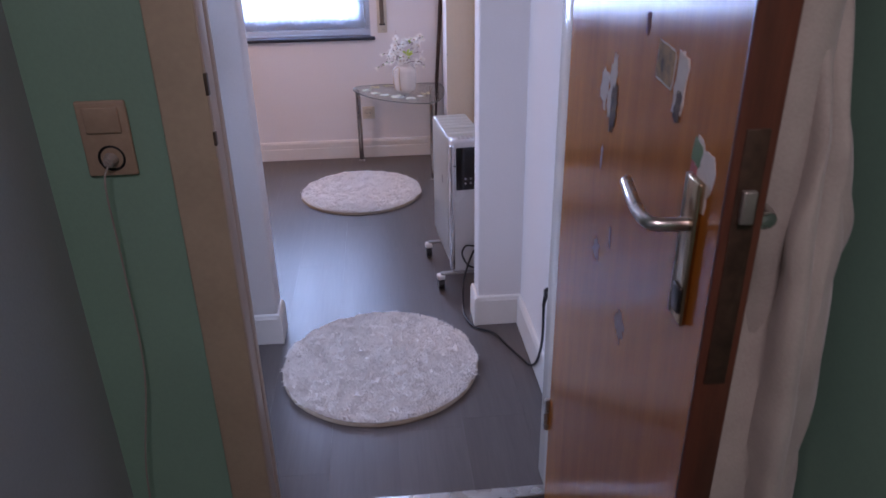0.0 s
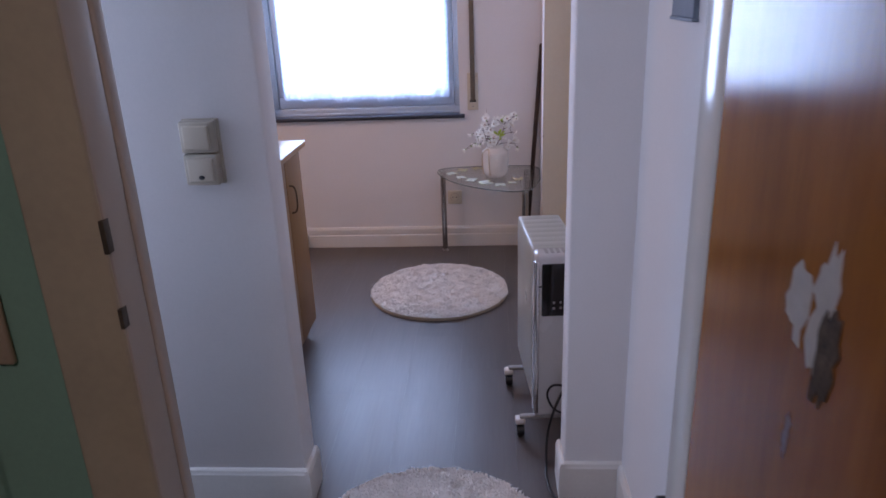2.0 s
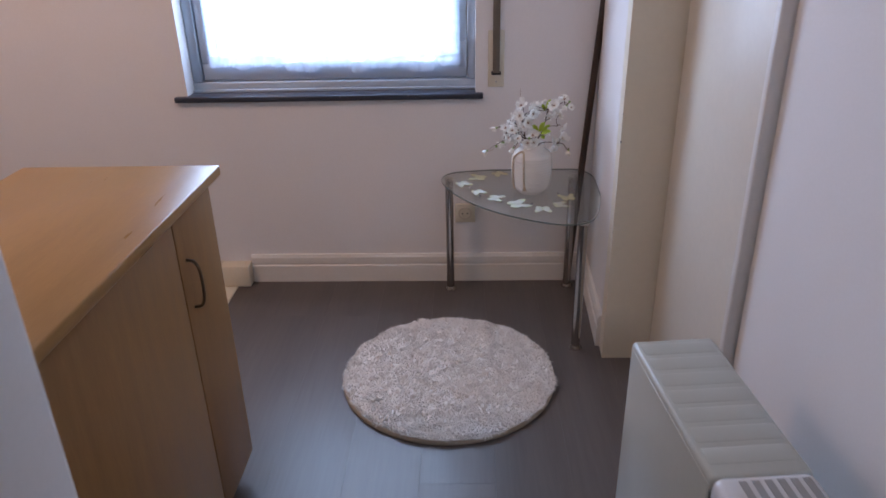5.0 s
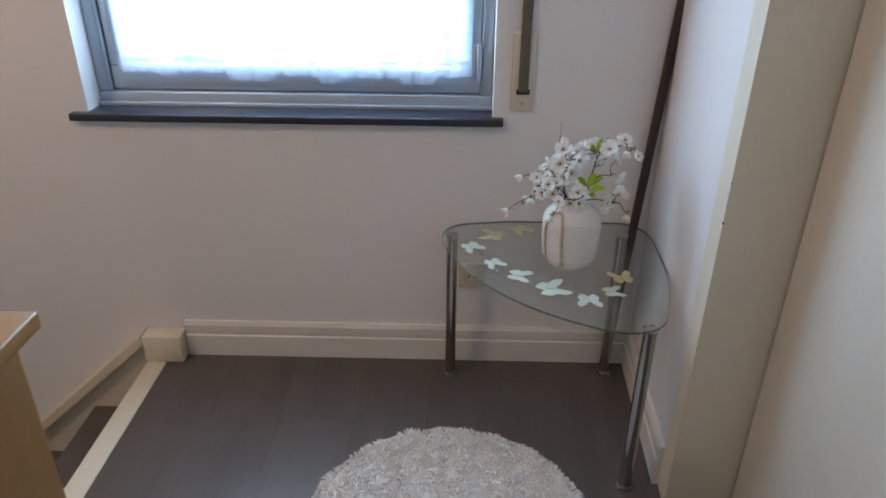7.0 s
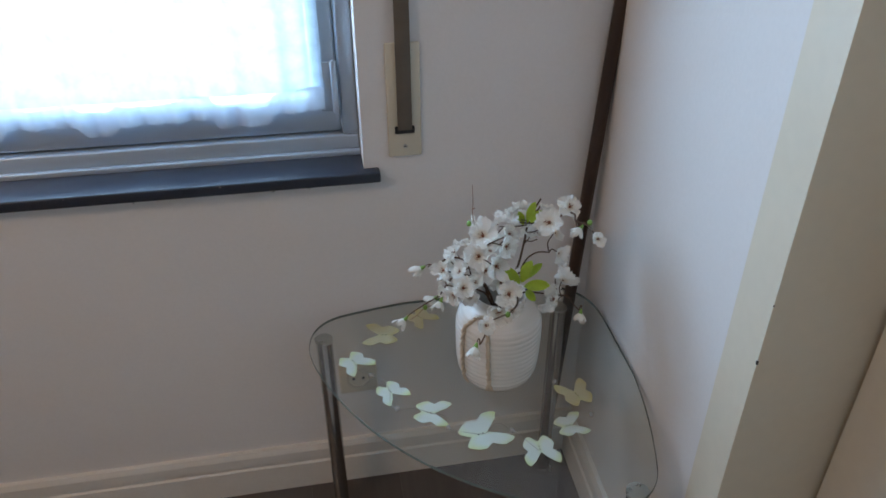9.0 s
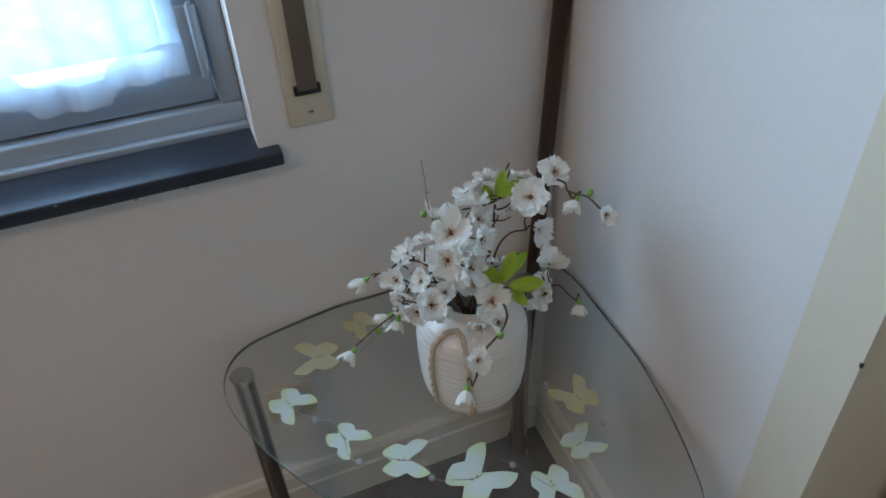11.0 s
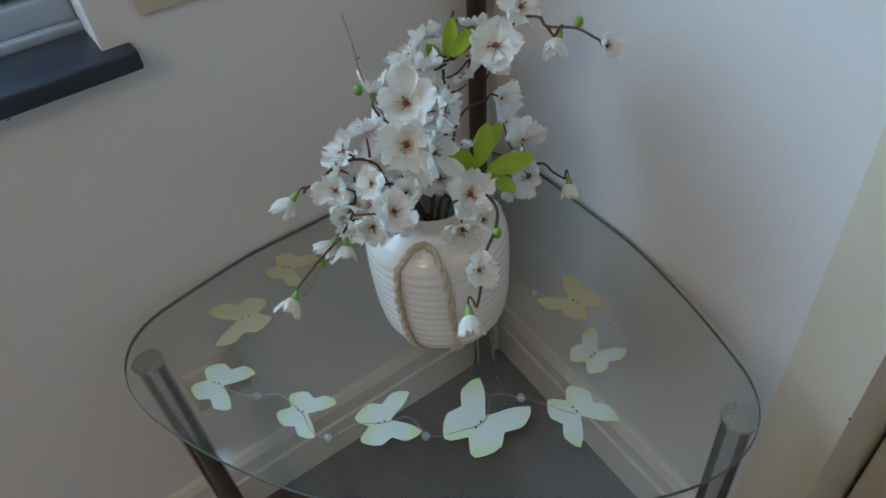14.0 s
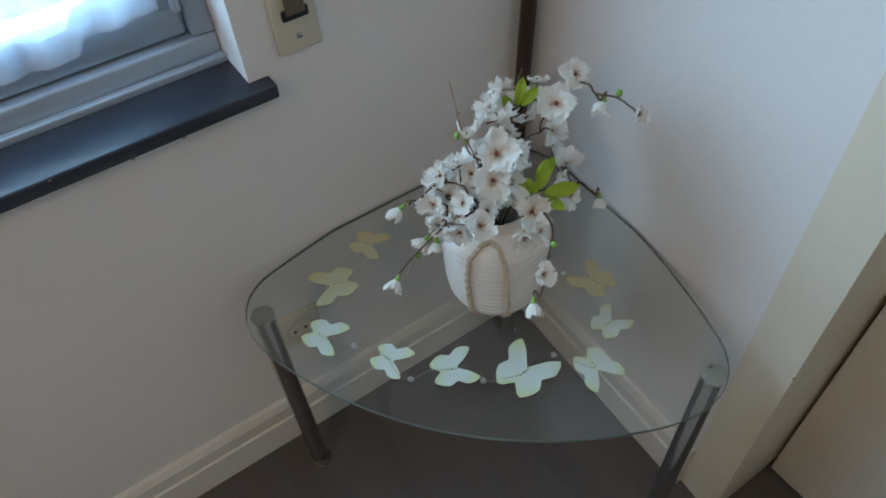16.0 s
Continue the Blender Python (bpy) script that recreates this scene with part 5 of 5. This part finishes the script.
# ---- things of the doorway ----
def brown_door():
    hx, hy = 0.629, 2.283
    yaw = pose(hx, hy, 0, 0, 0, -0.6)
    L = 0.715

    def P(bm):
        """Into the leaf's place; the old leaf is bowed a little towards its lock edge."""
        for v in bm.verts:
            v.co.x -= 0.058 * v.co.y ** 2
        return place(bm, yaw)

    n = 24
    rim = [(-0.036, -L * k / n) for k in range(n + 1)] + [(0.004, -L * (n - k) / n) for k in range(n + 1)]
    leaf = structure("door_1", soft(P(slab(rim, 0.008, 1.985))), DOORWOOD, "open brown varnished wooden door with torn stickers")
    part("edge_band", P(box(-0.0365, 0.0045, -L - 0.003, -L + 0.004, 0.008, 1.985, 0.002)), DOOREDGE, leaf, "dark worn door edge")
    f = -0.036
    lock = part("lock_face", P(box(-0.028, -0.004, -L - 0.0045, -L - 0.002, 0.905, 1.185, 0.001)), LOCKPLATE, leaf, "tarnished lock face plate")
    part("latch", P(box(-0.023, -0.009, -L - 0.012, -L - 0.004, 1.093, 1.127, 0.002)), LATCH, lock, "worn grey latch bolt")
    yy = -L + 0.066
    plate = part("handle_plate", P(box(f - 0.008, f, yy - 0.018, yy + 0.018, 0.945, 1.114, 0.003)), PLATE, leaf, "polished door handle plate with the brown door reflected in its colour")
    # Paler strip painted as the side of the plate that catches light.
    part("plate_lit_side", P(box(f - 0.0085, f - 0.0005, yy + 0.0178, yy + 0.024, 0.945, 1.114, 0.002)), STEEL, plate)
    part("handle", P(tube([(f - 0.006, yy + 0.002, 1.062), (f - 0.035, yy + 0.004, 1.062), (f - 0.047, yy + 0.012, 1.062), (f - 0.05, yy + 0.04, 1.062), (f - 0.049, yy + 0.075, 1.066), (f - 0.043, yy + 0.125, 1.068)], 0.0076, 14)), STEEL, plate, "brushed steel lever handle")
    part("keyhole_cover", P(box(f - 0.011, f - 0.007, yy - 0.012, yy + 0.012, 0.958, 0.990, 0.002)), BLACK, plate)
    part("handle", P(tube([(0.004, yy, 1.062), (0.04, yy, 1.062), (0.05, yy + 0.02, 1.062), (0.05, yy + 0.12, 1.064)], 0.0095, 12)), STEEL, leaf, "brushed steel lever handle")
    part("key_rose", P(rod((0.003, yy, 0.965), (0.014, yy, 0.965), 0.018, 0.016, 20, 0.002)), STEEL, leaf)
    for z in (0.25, 1.7):
        part("hinge", P(rod((f - 0.004, 0.006, z), (f - 0.004, 0.006, z + 0.09), 0.007, n=16, bevel=0.002)), STEEL, leaf)

    def sticker(name, mat, y, z, w, h, turn, label, seed, torn=0.18, lift=0.0006):
        r = random.Random(seed)
        pts = []
        n = 22
        for k in range(n):
            a = math.tau * k / n
            s, c = math.sin(a), math.cos(a)
            q = 1 / max(abs(s), abs(c))
            pts.append((c * q * w / 2 * (1 - torn * r.random()), s * q * h / 2 * (1 - torn * r.random())))
        b = slab(pts, 0, lift)
        m = Matrix.Translation((f - 0.0002, y - hy, z)) @ Matrix.Rotation(radians(turn), 4, "X") @ Matrix(((0, 0, -1, 0), (-1, 0, 0, 0), (0, 1, 0, 0), (0, 0, 0, 1)))
        return part(name, P(place(b, m)), mat, leaf, label, False)

    sticker("sticker", PAPER, 2.006, 1.126, 0.044, 0.110, 4, "torn paper sticker remnant", 1, 0.5)
    sticker("sticker", PHOTO, 1.992, 1.100, 0.036, 0.085, 4, "torn dark photo sticker", 2, 0.4, 0.0011)
    sticker("sticker", PAPER, 2.050, 1.118, 0.048, 0.066, 12, "torn paper sticker remnant", 3, 0.4)
    sticker("sticker", PAPER, 1.787, 1.202, 0.068, 0.048, 5, "torn photo sticker with pale border", 4, 0.05)
    sticker("sticker", CARD, 1.787, 1.202, 0.064, 0.044, 5, "dark photo sticker", 5, 0.08, 0.0011)
    sticker("sticker", PAPER, 1.728, 1.192, 0.040, 0.080, 4, "torn paper sticker remnant", 6, 0.3, 0.0015)
    sticker("sticker", PHOTO, 1.728, 1.166, 0.024, 0.040, 8, "torn dark photo sticker", 7, 0.4, 0.0019)
    sticker("sticker", PAPER, 1.634, 1.114, 0.066, 0.078, 12, "torn white sticker with coloured print", 8, 0.3)
    sticker("sticker", GREENPRINT, 1.652, 1.136, 0.028, 0.026, 12, "green printed corner", 9, 0.15, 0.0011)
    sticker("sticker", REDPRINT, 1.657, 1.108, 0.022, 0.034, 10, "red printed corner", 10, 0.2, 0.0011)
    sticker("glue_mark", GLUE, 2.022, 0.852, 0.040, 0.048, 10, "pale glue mark", 11, 0.5)
    sticker("glue_mark", GLUE, 2.036, 1.012, 0.012, 0.050, 5, "pale glue mark", 12, 0.6)
    sticker("glue_mark", OLDGLUE, 1.868, 1.238, 0.018, 0.032, 0, "dark glue residue", 13, 0.5)
    sticker("glue_mark", GLUE, 1.860, 0.800, 0.050, 0.055, 25, "pale glue mark", 14, 0.5)
    sticker("glue_mark", GLUE, 1.95, 0.905, 0.010, 0.040, 0, "pale glue mark", 15, 0.5)


brown_door()


def coat():
    b = bmesh.new()
    rnd = random.Random(8)
    ph = [rnd.uniform(0, 6.28) for _ in range(8)]
    rows = []
    nz, na = 120, 120
    for i in range(nz + 1):
        u = i / nz
        z = 1.62 - 1.30 * u
        half_y = 0.05 + 0.14 * min(1, u * 2.6) + 0.09 * u
        half_x = 0.030 + 0.045 * min(1, u * 2.2) + 0.012 * math.sin(u * 9 + ph[0])
        if 0.44 < u < 0.52:
            half_x += 0.014 * math.sin((u - 0.44) / 0.08 * math.pi)
        row = []
        for k in range(na):
            a = math.tau * k / na
            drape = abs(math.sin(6 * a + ph[1] + 0.9 * math.sin(3 * u + ph[5]))) - 0.5
            fold = 0.66 * drape * min(1, u * 2) + 0.22 * math.sin(9 * a + ph[2] - 5 * u) + 0.16 * math.sin(3 * a + 13 * u + ph[3]) + 0.10 * math.sin(14 * a + 6 * u)
            p = Vector((math.cos(a) * 3, math.sin(a) * 5, z * 4))
            fold += 0.30 * noise.noise(p) + 0.15 * noise.noise(p * 2.3)
            row.append(b.verts.new((0.755 + half_x * math.cos(a) * (1 + fold), 1.925 + 0.02 * u + half_y * math.sin(a) * (1 + 0.16 * fold), z + 0.012 * math.sin(3 * a + ph[4]) * u)))
        rows.append(row)
    for s, e in zip(rows, rows[1:]):
        for k in range(na):
            b.faces.new((s[k], s[(k + 1) % na], e[(k + 1) % na], e[k]))
    b.faces.new(rows[0][::-1]), b.faces.new(rows[-1])
    bmesh.ops.recalc_face_normals(b, faces=b.faces[:])
    t = thing("hanging_coat", (0.76, 1.93, 0.32), "greyish white fleece coat hanging on the wall behind the door", "coat")
    part("cloth", soft(b), COAT, t)
    sl = bmesh.new()
    tube([(0.742, 1.800, 1.42), (0.725, 1.775, 1.25), (0.722, 1.765, 1.05), (0.730, 1.775, 0.86), (0.735, 1.79, 0.74)], 0.043, 16, sl, taper=0.8)
    part("sleeve", sl, COAT, t)
    pk = box(0.672, 0.700, 1.855, 1.985, 0.70, 0.85, 0.011, 3)
    part("pocket", pk, COAT, t)
    h = tagged(new("coat_hook", mesh_of("coat_hook", tube([(0.862, 1.93, 1.66), (0.80, 1.93, 1.655), (0.765, 1.93, 1.63), (0.75, 1.93, 1.66)], 0.006, 10), STEEL)), "steel coat hook on the wall", "coat hook")


coat()


# ---- floor planks ----
def planks():
    W, L, gap, th = 0.193, 1.285, 0.0002, 0.008
    floor = structure("floor", box(-2.08, 0.99, 2.2, 2.21, -0.0125, -0.0095), SUBFLOOR, "dark grey-brown laminate floor")
    shared = {}
    rnd = random.Random(2)
    x = -2.08
    while x < 0.86:
        x1 = min(x + W, 0.99)
        first, last = (2.36, 4.3) if x1 < -0.784 else (-0.7, WY)
        cut = x < -0.784 < x1
        xa = -0.784 if cut else x
        y = first - rnd.uniform(0.1, 1.1)
        while y < last:
            ya, yb = max(y, first), min(y + L, last)
            if yb - ya > 0.02:
                key = (round(x1 - xa, 3), round(yb - ya, 3))
                if key not in shared:
                    b = box(-(x1 - xa) / 2 + gap / 2, (x1 - xa) / 2 - gap / 2, -(yb - ya) / 2 + gap / 2, (yb - ya) / 2 - gap / 2, -th, 0, 0.00015, 1)
                    shared[key] = mesh_of("plank", b, PLANK, False)
                o = new("plank", shared[key])
                o.parent = floor
                o.location = ((xa + x1) / 2, (ya + yb) / 2, 0)
            y += L
        x += W


planks()
